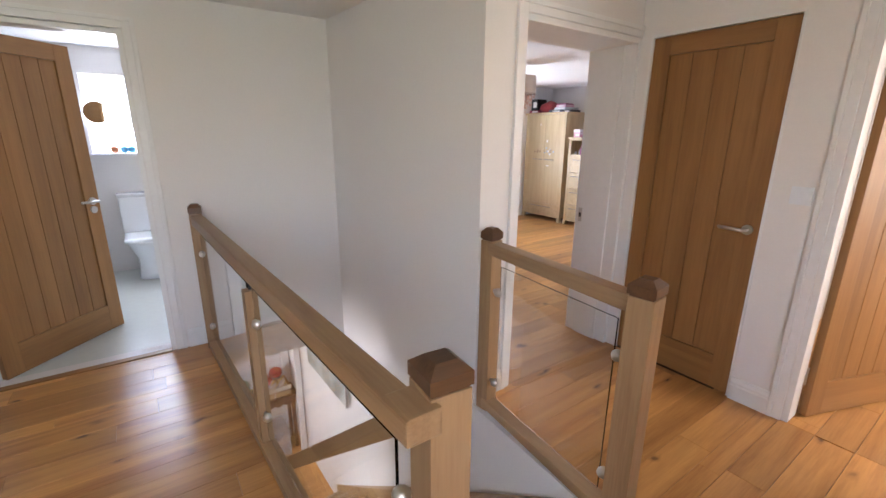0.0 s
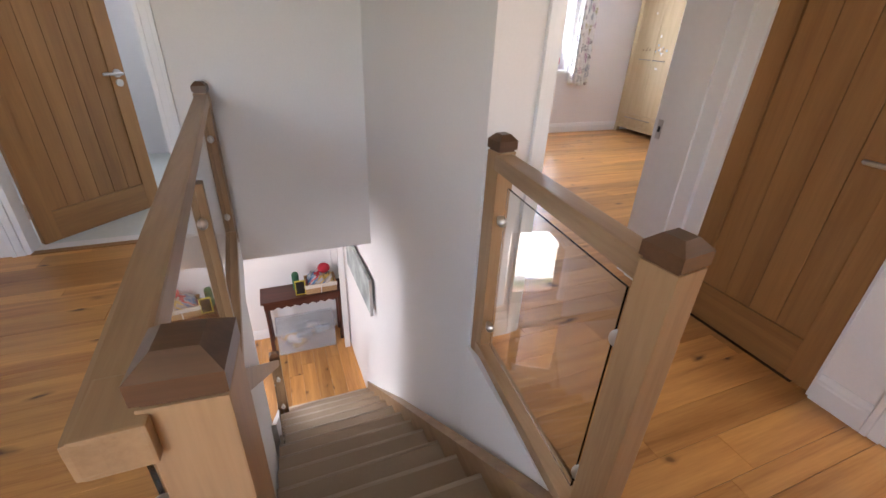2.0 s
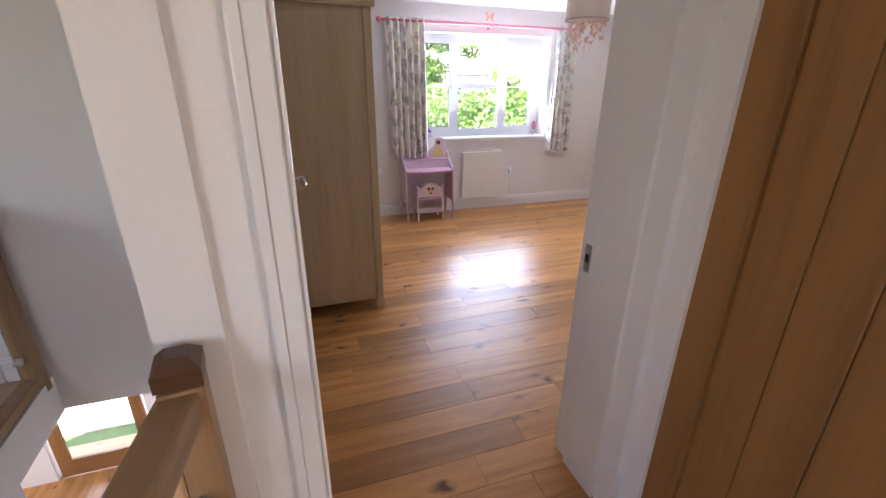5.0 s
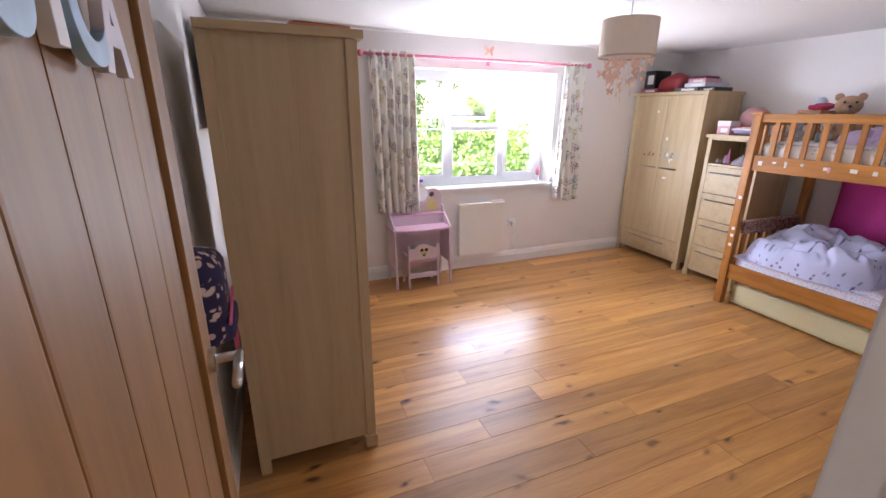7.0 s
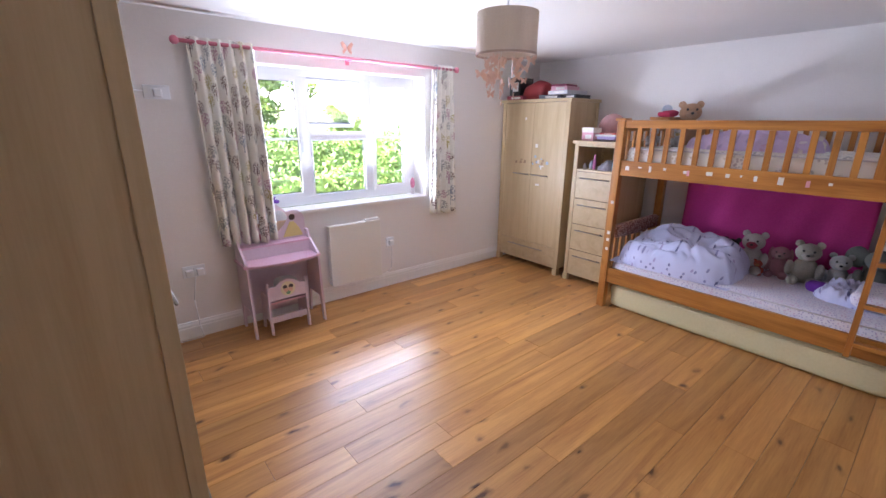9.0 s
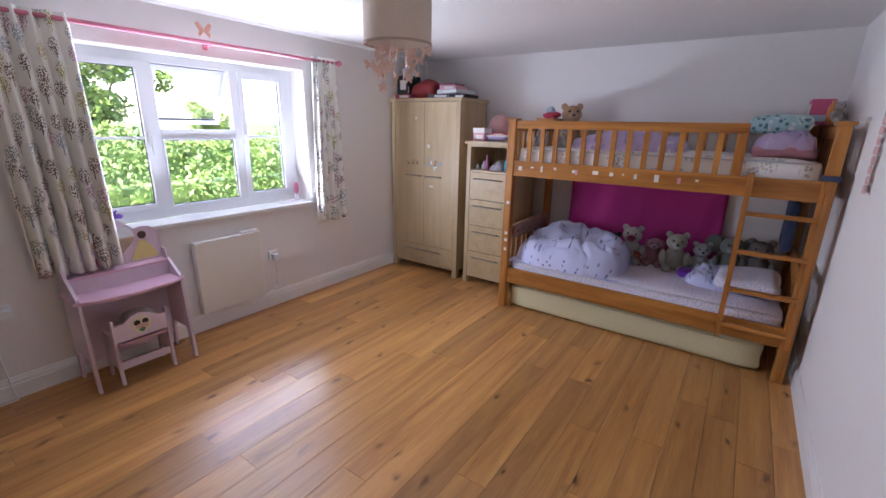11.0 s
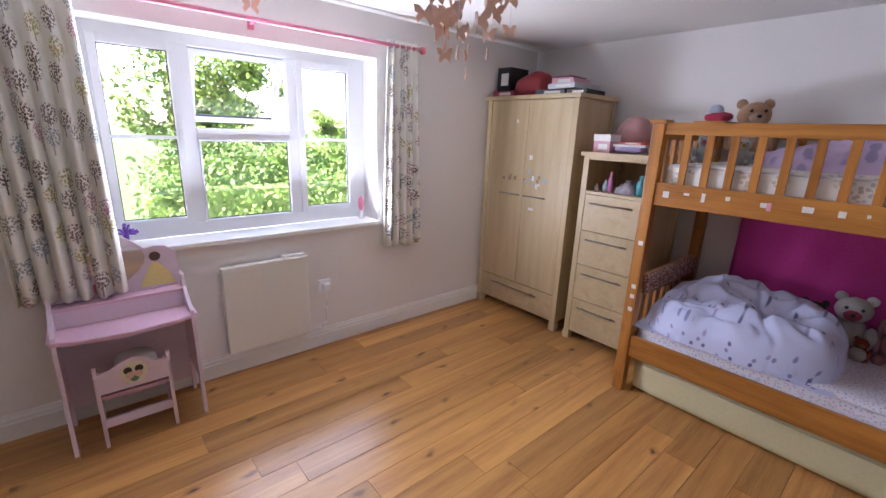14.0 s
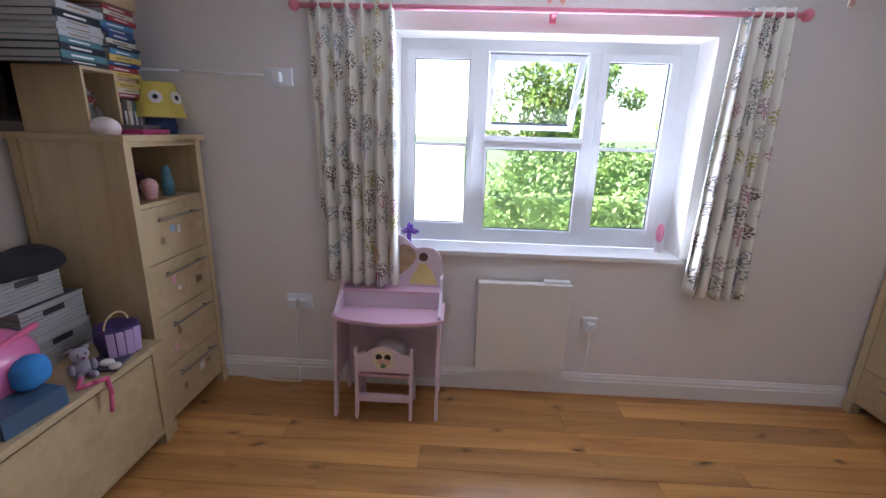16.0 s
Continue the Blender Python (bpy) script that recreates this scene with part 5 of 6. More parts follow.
one("floral_rail", soft_box(5.75, 6.5, 3.885, 3.93, 0.62, 0.74, 0.02, 0.03, 8), dotted("brown_floral", (0.2, 0.08, 0.06), 30, 60, 0.3, [(0.6, 0.5, 0.45), (0.5, 0.35, 0.3)], 0.7), "brown floral cover over the bunk end rail", "cloth", True)
box_uv(bpy.data.objects["floral_rail"])

# ---- on the far wardrobe and tallboy ----
RED = plain("dark_red", (0.28, 0.03, 0.035), 0.6)


def flat_box(name, x, y, z, lx, ly, h, color, label, category="box", turn=0.0, group=""):
    t = thing(name, label, category, (x, y, z), turn, group)
    part("cover", B(-lx / 2, lx / 2, -ly / 2, ly / 2, 0, h, bevel=min(0.003, h / 4)), plain("card", color, 0.45), t)
    part("side_label", B(-lx / 2 - 0.0012, -lx / 2 - 0.0001, -ly * 0.35, ly * 0.2, h * 0.25, h * 0.75), STK[0], t)
    return t


def lying_book(x, y, z, lx, ly, h, color, label, turn, group):
    """A book on its side: two boards, a rounded spine towards the room, pages between."""
    t = thing("book", label, "book", (x, y, z), turn, group)
    m = plain("book_cover", color, 0.4, grain=30, vary=0.12)
    k = min(0.0025, h * 0.15)
    part("board", B(-lx / 2, lx / 2, -ly / 2, ly / 2, 0, k), m, t)
    part("board", B(-lx / 2, lx / 2, -ly / 2, ly / 2, h - k, h), m, t)
    part("spine", B(lx / 2 - 0.003, lx / 2 + 0.002, -ly / 2, ly / 2, k, h - k, bevel=0.001), m, t)
    part("page_block", B(-lx / 2 + 0.004, lx / 2 - 0.003, -ly / 2 + 0.004, ly / 2 - 0.004, k, h - k), PAGES, t, "grey-white page edges")
    part("title_bar", B(lx / 2 + 0.002, lx / 2 + 0.0028, -ly * 0.3, ly * 0.18, h * 0.36, h * 0.62), STK[0] if sum(color) < 1.0 else STK[1], t)
    return t


PAGES = plain("page_edges", (0.55, 0.54, 0.52), 0.9, grain=300, vary=0.15)
WT = 1.79
flat_box("storage_case", 6.22, 5.44, WT + 0.045, 0.22, 0.14, 0.185, (0.012, 0.012, 0.014), "black case on top of the wardrobe", "case")
flat_box("board_game", 6.20, 5.40, WT, 0.26, 0.22, 0.045, (0.3, 0.04, 0.08), "dark red game box on the wardrobe", group="boxes on the wardrobe")
one("red_bag", soft_box(6.12, 6.35, 5.06, 5.36, WT, WT + 0.17, 0.06, 0.1, 10, 7), RED, "dark red soft bag on top of the wardrobe", "bag", True)
flat_box("board_game", 6.24, 4.98, WT, 0.30, 0.24, 0.04, (0.1, 0.1, 0.14), "dark game box on the wardrobe", turn=8, group="boxes on the wardrobe")
flat_box("board_game", 6.22, 4.84, WT + 0.041, 0.30, 0.24, 0.035, (0.55, 0.56, 0.6), "pale game box on the wardrobe", turn=-5, group="boxes on the wardrobe")
flat_box("board_game", 6.26, 4.90, WT + 0.077, 0.24, 0.18, 0.045, (0.65, 0.35, 0.42), "pink game box on the wardrobe", turn=4, group="boxes on the wardrobe")
flat_box("board_game", 6.36, 5.0, WT + 0.041, 0.22, 0.2, 0.11, (0.25, 0.03, 0.08), "dark crimson box on the wardrobe", turn=4, group="boxes on the wardrobe")
flat_box("board_game", 6.24, 4.75, WT, 0.26, 0.16, 0.035, (0.03, 0.03, 0.035), "black game box on the wardrobe edge", turn=2, group="boxes on the wardrobe")
CT = 1.40
flat_box("gift_box", 6.16, 4.49, CT, 0.13, 0.12, 0.075, (0.65, 0.33, 0.4), "pink gift box on the tallboy")
flat_box("gift_box", 6.16, 4.49, CT + 0.075, 0.136, 0.126, 0.045, (0.75, 0.7, 0.7), "pale lid of the gift box")
one("globe", ball(bmesh.new(), (0, 0, 0.125), 0.125, 28), plain("dusty_pink_ball", (0.50, 0.27, 0.27), 0.6, grain=14, vary=0.25, stain=6), "large dusty pink patterned ball on the tallboy", "ball", True, at=(6.37, 4.40, CT))
flat_box("book", 6.16, 4.30, CT + 0.045, 0.2, 0.2, 0.015, (0.7, 0.72, 0.75), "thin pale book on the tallboy", "book", 12)
one("pencil_case", soft_box(6.1, 6.2, 4.22, 4.40, CT, CT + 0.045, 0.02, 0.05, 6), LILAC, "lilac pencil case on the tallboy", "case", True)
flat_box("book", 6.17, 4.28, CT + 0.061, 0.16, 0.16, 0.014, (0.7, 0.12, 0.1), "thin red book on the tallboy", "book", -8)
rng = random.Random(4)
for k, (y, hh, rr, c) in enumerate(((4.50, 0.05, 0.018, (0.5, 0.5, 0.55)), (4.45, 0.08, 0.02, (0.45, 0.5, 0.6)), (4.40, 0.14, 0.016, (0.55, 0.2, 0.4)), (4.20, 0.13, 0.03, (0.1, 0.4, 0.45)), (4.15, 0.17, 0.014, (0.03, 0.03, 0.03)), (4.18, 0.17, 0.014, (0.03, 0.03, 0.04)))):
    one("bottle", lathe(bmesh.new(), [(0, 0), (rr, 0), (rr * 1.05, hh * 0.55), (rr * 0.5, hh * 0.75), (rr * 0.5, hh), (0, hh)], seg=16), plain("bottle_tint", c, 0.25), "small cosmetic bottle on the open shelf", "bottle", True, "bottles on the shelf", at=(6.12 + 0.03 * (k % 2), y, 1.135))
one("magazines", cloth_lump(6.1, 6.3, 4.23, 4.38, 1.134, 0.09, 2.7, 12), plain("mixed_paper", (0.4, 0.36, 0.42), 0.6, grain=25, vary=0.6), "heap of small papers and toys on the shelf", "clutter", True)

flat_box("book", 2.36, 3.60, 1.86, 0.22, 0.30, 0.022, (0.55, 0.16, 0.08), "red and cream book on top of the tall wardrobe", "book", 4, "books on the wardrobe")
flat_box("book", 2.37, 3.90, 1.86, 0.20, 0.27, 0.016, (0.62, 0.52, 0.36), "cream book on top of the tall wardrobe", "book", -6, "books on the wardrobe")
flat_box("book", 2.36, 3.64, 1.883, 0.20, 0.24, 0.014, (0.08, 0.07, 0.07), "dark thin book on top of the tall wardrobe", "book", 9, "books on the wardrobe")

# ---- on the near tallboy: books, lamp, toys ----
CT2 = 1.43
bc = thing("cube_shelf", "pale wood cube shelf standing on the tallboy", "shelf", (1.97, 4.99, CT2))
for a in ((0, 0.28, 0, 0.012, 0, 0.26), (0, 0.28, 0.168, 0.18, 0, 0.26), (0, 0.28, 0.012, 0.168, 0.248, 0.26), (0, 0.28, 0.012, 0.168, 0, 0.012), (0, 0.01, 0.012, 0.168, 0.012, 0.248)):
    part("panel", B(*a), VENEER, bc)
soft_toy((2.15, 5.08, CT2 + 0.012), 0.72, (0.4, 0.37, 0.34), (0.5, 0.1, 0.1), 90, "small grey plush dog in the cube shelf", "long", "")
rng = random.Random(31)
z = CT2 + 0.26
for i in range(9):
    h = rng.uniform(0.018, 0.030)
    c = rng.choice(((0.02, 0.02, 0.03), (0.45, 0.45, 0.46), (0.02, 0.03, 0.05), (0.05, 0.05, 0.07), (0.08, 0.2, 0.22)))
    lying_book(2.115 + rng.uniform(-0.012, 0.012), 5.035 + rng.uniform(-0.008, 0.008), z, 0.27, 0.205, h - 0.001, c, "book lying in a stack on the cube shelf", rng.uniform(-3, 3), "stacked books")
    z += h
for k in range(5):
    hb_ = 0.135 + 0.006 * (k * 7 % 4)
    bt = thing("book", "upright book on the tallboy under the stack", "book", (2.05, 5.186 + k * 0.031, CT2), 0, "upright books")
    part("cover", B(0, 0.17, 0, 0.027, 0, hb_, bevel=0.002), plain("book_cover", ((0.35, 0.28, 0.2), (0.07, 0.05, 0.05), (0.5, 0.42, 0.3), (0.12, 0.2, 0.2), (0.4, 0.36, 0.3))[k], 0.5), bt)
    part("title_bar", B(0.1701, 0.1712, 0.008, 0.019, 0.04, 0.10), STK[0], bt)
z = CT2 + 0.156
for i in range(17):
    h = rng.uniform(0.012, 0.026)
    c = rng.choice(((0.03, 0.07, 0.2), (0.6, 0.45, 0.12), (0.08, 0.25, 0.4), (0.35, 0.04, 0.06), (0.55, 0.4, 0.3), (0.04, 0.04, 0.06), (0.08, 0.2, 0.22), (0.6, 0.55, 0.45)))
    lying_book(2.13 + rng.uniform(-0.012, 0.012), 5.255 + rng.uniform(-0.006, 0.006), z, 0.21, 0.175, h - 0.001, c, "thin book in a tall coloured stack", rng.uniform(-4, 4), "stacked books")
    z += h
flat_box("wooden_tray", 2.13, 5.21, z, 0.26, 0.26, 0.05, (0.42, 0.3, 0.17), "wooden box on top of the books", "box")
flat_box("notebook", 2.27, 5.22, CT2, 0.17, 0.24, 0.022, (0.45, 0.04, 0.15), "crimson notebook on the tallboy", "book", 10)
flat_box("notebook", 2.27, 5.20, CT2 + 0.023, 0.15, 0.22, 0.016, (0.08, 0.07, 0.08), "dark notebook on the tallboy", "book", 18)
one("white_cap", ball(bmesh.new(), (0, 0, 0.03), (0.06, 0.05, 0.045)), plain("offwhite_pink", (0.7, 0.6, 0.58), 0.9), "soft pink and white slipper on the tallboy", "slipper", True, at=(2.28, 5.03, CT2 - 0.006))
TL = tl = thing("table_lamp", "yellow lampshade with cartoon eyes on blue base", "table lamp", (2.26, 5.40, CT2))
part("base", lathe(bmesh.new(), [(0, 0), (0.05, 0), (0.055, 0.03), (0.045, 0.07), (0.01, 0.08), (0.01, 0.10)]), plain("blue_denim", (0.04, 0.08, 0.22), 0.6), tl, smooth=True)
part("shade", lathe(bmesh.new(), [(0.088, 0.06), (0.060, 0.185), (0.056, 0.185), (0.084, 0.06), (0.088, 0.06)], seg=32), plain("yellow_shade", (0.72, 0.58, 0.12), 0.7), tl, "yellow shade", smooth=True)
for a in (-60, -5):
    c = Vector((0.072 * math.cos(radians(a)), 0.072 * math.sin(radians(a)), 0.13))
    n = Vector((math.cos(radians(a)), math.sin(radians(a)), 0.15)).normalized()
    e = part("eye", rod(bmesh.new(), c - n * 0.004, c + n * 0.006, 0.022, seg=18), STK[0], tl)
    part("pupil", rod(bmesh.new(), c + n * 0.006, c + n * 0.008, 0.009, seg=12), BLACK, e)
one("toy_cup", lathe(bmesh.new(), [(0, 0), (0.028, 0), (0.036, 0.055), (0.038, 0.06), (0.03, 0.085), (0.0, 0.10)]), plain("cupcake_pink", (0.7, 0.4, 0.4), 0.6, grain=60, vary=0.3), "pink cupcake pot on the open shelf", "pot", True, at=(2.30, 5.20, 1.135))
one("bottle", lathe(bmesh.new(), [(0, 0), (0.026, 0), (0.03, 0.06), (0.02, 0.1), (0.024, 0.12), (0.014, 0.145), (0, 0.15)]), plain("teal_bottle", (0.08, 0.25, 0.33), 0.4, grain=40, vary=0.5), "teal bubble-bath bottle on the open shelf", "bottle", True, at=(2.30, 5.33, 1.135))
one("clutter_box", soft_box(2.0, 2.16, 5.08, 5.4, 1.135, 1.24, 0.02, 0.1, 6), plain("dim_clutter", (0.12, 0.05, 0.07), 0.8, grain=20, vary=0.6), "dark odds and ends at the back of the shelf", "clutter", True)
TL.scale = (1.3, 1.3, 1.3)
# television
tv = thing("television", "flat black television on the wall", "television", (1.87, 4.18, 1.47))
part("screen_body", B(0.03, 0.075, 0, 0.88, 0, 0.52, bevel=0.004), BLACK, tv)
part("screen", B(0.0751, 0.077, 0.015, 0.865, 0.02, 0.505), plain("dark_screen", (0.006, 0.006, 0.007), 0.12, vary=0, bump=0), tv)
part("bracket", B(-0.018, 0.03, 0.3, 0.55, 0.15, 0.35), BLACK, tv)

# ---- on the blanket box ----
BT = 0.52


def crate(x, y, z, label):
    t = thing("storage_basket", label, "basket", (x, y, z), 90, "storage baskets")
    g = plain("grey_wicker", (0.30, 0.285, 0.27), 0.7)
    # A solid dark block colours in the shade between the bands.
    dark = plain("gap_shade", (0.12, 0.11, 0.11), 0.8)
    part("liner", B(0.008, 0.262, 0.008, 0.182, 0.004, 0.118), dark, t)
    for i in range(8):
        zz = 0.001 + i * 0.0155
        part("band", box(box(box(B(0, 0.27, 0, 0.008, zz, zz + 0.0135, bevel=0.002), 0, 0.27, 0.182, 0.19, zz, zz + 0.0135, 0.002), 0, 0.008, 0.008, 0.182, zz, zz + 0.0135, 0.002), 0.262, 0.27, 0.008, 0.182, zz, zz + 0.0135, 0.002), g, t)
    part("rim", box(box(box(B(-0.004, 0.274, -0.004, 0.008, 0.124, 0.134, bevel=0.002), -0.004, 0.274, 0.182, 0.194, 0.124, 0.134, 0.002), -0.004, 0.008, 0.008, 0.182, 0.124, 0.134, 0.002), 0.262, 0.274, 0.008, 0.182, 0.124, 0.134, 0.002), g, t)
    # Black plates on the outside give the handle holes' shade; nothing is cut.
    part("hole_shade_plate", B(0.09, 0.18, -0.0015, 0.0, 0.085, 0.108), BLACK, t)
    part("hole_shade_plate", B(0.2702, 0.272, 0.06, 0.13, 0.085, 0.108), BLACK, t)
    return t


crate(2.14, 4.66, BT, "grey woven plastic basket at the bottom of a pile")
crate(2.15, 4.64, BT + 0.135, "grey woven plastic basket stacked on another")
crate(2.13, 4.58, BT + 0.27, "grey woven plastic basket on top of the pile")
one("black_bag", soft_box(1.97, 2.15, 4.60, 4.90, BT + 0.36, BT + 0.47, 0.05, 0.12, 10, 4), plain("black_cloth", (0.012, 0.011, 0.012), 0.9), "black cloth bag in the top basket", "bag", True)
one("red_scarf", soft_box(1.94, 2.08, 4.46, 4.66, BT + 0.40, BT + 0.53, 0.05, 0.15, 10, 9), plain("wine_cloth", (0.12, 0.01, 0.02), 0.9), "wine-red cloth over the basket", "cloth", True)
pb = thing("pink_case", "shiny pink rounded toy case", "toy case", (2.17, 4.43, BT))
part("shell", soft_box(-0.12, 0.12, -0.2, 0.2, 0, 0.27, 0.12, 0.02, 14), plain("shiny_pink", (0.62, 0.16, 0.32), 0.22), pb, smooth=True)
part("trim", rod(bmesh.new(), (0.11, -0.15, 0.21), (0.06, 0.19, 0.24), 0.012), HOTPINK, pb)
sb = thing("shell_bag", "dark purple bag with lilac shell ribs", "toy bag", (2.31, 4.87, BT))
part("pouch", lathe(bmesh.new(), [(0, 0), (0.07, 0), (0.085, 0.07), (0.08, 0.125), (0.07, 0.13), (0.0, 0.10)], seg=24), plain("deep_purple", (0.05, 0.03, 0.12), 0.6), sb, smooth=True)
for i, a in enumerate((-62, -42, -22, -2)):
    c, s2 = math.cos(radians(a)), math.sin(radians(a))
    part("shell_rib", beam(bmesh.new(), (0.083 * c, 0.083 * s2 - 0.01 + 0.004 * i, 0.015), (0.09 * c, 0.10 * s2, 0.125), 0.028, 0.006, 0.002), plain("lilac_rib", (0.5, 0.36, 0.6), 0.5), sb)
b = bmesh.new()
for i in range(14):
    a0, a1 = math.pi * i / 14, math.pi * (i + 1) / 14
    rod(b, (0.0, 0.065 * math.cos(a0), 0.12 + 0.06 * math.sin(a0)), (0.0, 0.065 * math.cos(a1), 0.12 + 0.06 * math.sin(a1)), 0.004, seg=6)
part("bead_handle", b, plain("gold_beads", (0.6, 0.45, 0.25), 0.4), sb, smooth=True)
soft_toy((2.32, 4.67, BT), 0.52, (0.68, 0.62, 0.70), (0.75, 0.5, 0.6), 60, "white and lilac plush unicorn on the box", group="")
tagged(tube_curve("pink_ribbon", [(2.36, 4.62, BT + 0.03), (2.38, 4.58, BT + 0.01), (2.40, 4.62, BT + 0.008), (2.425, 4.66, BT + 0.008), (2.43, 4.66, BT - 0.06), (2.428, 4.65, BT - 0.13)], 0.008, HOTPINK), "pink ribbon hanging over the box edge", "ribbon")
flat_box("sketch_pad", 2.34, 4.77, BT, 0.12, 0.14, 0.012, (0.08, 0.08, 0.13), "dark flat pad on the box", "pad", 15)
flat_box("blue_case", 2.32, 4.42, BT, 0.16, 0.20, 0.07, (0.05, 0.10, 0.17), "dark blue flat case on the box", "case", -6)
one("soft_toy", soft_box(2.26, 2.36, 4.44, 4.55, BT + 0.07, BT + 0.19, 0.045, 0.08, 8), plain("bright_blue_plush", (0.03, 0.22, 0.55), 0.8), "bright blue plush toy on the box", "soft toy", True)
one("small_flower", ball(ball(bmesh.new(), (0, 0, 0.012), (0.028, 0.024, 0.012)), (0.05, -0.02, 0.012), (0.022, 0.022, 0.012)), plain("pale_petal", (0.7, 0.62, 0.55), 0.6), "small pale toy flowers on the box", "toy", True, at=(2.36, 4.74, BT + 0.012))

# ---- small things on walls and sill ----
def butterfly_card(name, at, s, material, label, wall="y"):
    b = bmesh.new()
    for k in (-1, 1):
        prism(b, [(0.002 * k, -0.008), (k * 0.03, 0.0), (k * 0.045, 0.03), (k * 0.03, 0.04), (k * 0.004, 0.012)], "y", -0.003, 0)
        prism(b, [(0.002 * k, -0.006), (k * 0.026, -0.034), (k * 0.034, -0.02), (k * 0.024, -0.003)], "y", -0.003, 0)
    ob = one(name, b, material, label, "decoration", at=at, turn=0 if wall == "y" else 180)
    ob.scale = (s, s, s)
    return ob


butterfly_card("wall_butterfly", (4.17, 5.539, 2.12), 1.25, plain("orange_pink_card", (0.78, 0.42, 0.32), 0.6), "orange-pink paper butterfly above the curtain pole")
wh = thing("wall_hanging", "pink butterfly mobile hung on a nail", "wall hanging", (5.30, 1.891, 1.27))
part("nail", rod(bmesh.new(), (0, 0, 0.49), (0, 0.02, 0.49), 0.004), STEEL, wh)
part("string", rod(bmesh.new(), (0, 0.012, 0.0), (0, 0.012, 0.49), 0.0015, seg=5), UPVC, wh)
b = bmesh.new()
for i in range(16):
    a0, a1 = 2 * math.pi * i / 16, 2 * math.pi * (i + 1) / 16
    rod(b, (0.045 * math.cos(a0), 0.012, 0.40 + 0.08 * math.sin(a0)), (0.045 * math.cos(a1), 0.012, 0.40 + 0.08 * math.sin(a1)), 0.004, seg=6)
part("ring", b, plain("grey_wire", (0.4, 0.36, 0.36), 0.5), wh)
for i in range(8):
    part("butterfly", ball(ball(bmesh.new(), (-0.02 + 0.012 * (i % 3), 0.014, 0.33 - i * 0.045), (0.025, 0.004, 0.02), 8), (0.02 + 0.01 * (i % 2), 0.014, 0.33 - i * 0.045), (0.022, 0.004, 0.022), 8), plain("blush_card", (0.7, 0.42, 0.40), 0.6), wh, smooth=True)
sn = thing("sill_ornament", "small pink shell ornament on the window sill", "ornament", (4.89, 5.66, 0.858))
part("shell", ball(bmesh.new(), (0, 0, 0.11), (0.02, 0.03, 0.055)), plain("pink_orn", (0.65, 0.2, 0.3), 0.4), sn, smooth=True)
part("base", lathe(bmesh.new(), [(0, 0), (0.02, 0), (0.016, 0.06), (0, 0.062)]), plain("white_orn", (0.7, 0.65, 0.68), 0.4), sn)
b = bmesh.new()
rng = random.Random(5)
for i in range(26):
    d = Vector((rng.gauss(0, 1), rng.gauss(0, 1), rng.gauss(0.6, 1))).normalized() * rng.uniform(0.03, 0.06)
    rod(b, (0, 0, 0.07), (d.x, d.y, 0.07 + d.z), 0.002, 0.006, 5)
rod(b, (0, 0, 0), (0, 0, 0.07), 0.012)
one("purple_flower", b, plain("purple_petal", (0.22, 0.08, 0.5), 0.6), "purple artificial flower on the window sill", "flower", at=(3.475, 5.6, 0.858))
# backpack hung on the door handle
bg = thing("backpack", "navy printed backpack hung behind the door", "backpack", (1.93, 2.98, 0.93))
NAVYP = dotted("navy_print", (0.02, 0.016, 0.07), 16, 34, 0.36, [(0.6, 0.45, 0.42), (0.65, 0.55, 0.5), (0.5, 0.3, 0.3)], 0.42)
bg.scale = (0.8, 0.8, 0.8)
p = part("body", soft_box(-0.07, 0.07, -0.13, 0.14, 0, 0.35, 0.068, 0.05, 12), NAVYP, bg, smooth=True)
box_uv(p)
part("zip", rod(bmesh.new(), (0.078, -0.11, 0.10), (0.078, 0.12, 0.15), 0.006), HOTPINK, bg)
part("pocket", soft_box(0.02, 0.09, -0.10, 0.12, 0.015, 0.12, 0.035, 0.04, 8), plain("navy_cloth", (0.03, 0.02, 0.09), 0.8), bg, smooth=True)
part("tassel", B(0.06, 0.075, 0.07, 0.10, -0.10, 0.01, bevel=0.003), HOTPINK, bg)

# letters on the bedroom door
sign = thing("door_letters", "painted blue and white wooden letters on the door", "letters", (1.983, 1.665, 0.008), 91.4)
TINT = [plain("letter_blue", (0.30, 0.48, 0.66), 0.35, grain=14, vary=0.5), plain("letter_white", (0.68, 0.66, 0.64), 0.4, grain=14, vary=0.3), plain("letter_grey", (0.55, 0.50, 0.53), 0.4, grain=14, vary=0.3)]
xs = [0.12, 0.185, 0.265, 0.345, 0.43, 0.475, 0.56]
for ch, x, k, dz in zip("JESSICA", xs, (0, 1, 0, 0, 1, 0, 2), (0.02, 0.012, 0.008, 0.004, 0.006, 0.0, -0.004)):
    cu = bpy.data.curves.new("letter", "FONT")
    cu.body, cu.size, cu.extrude, cu.bevel_depth, cu.offset = ch, 0.135, 0.005, 0.001, 0.004
    cu.materials.append(TINT[k])
    ob = new("letter", cu)
    ob.parent = sign
    ob.matrix_basis = pose(x, -0.0275, 1.615 + dz, 90, 0, 0)

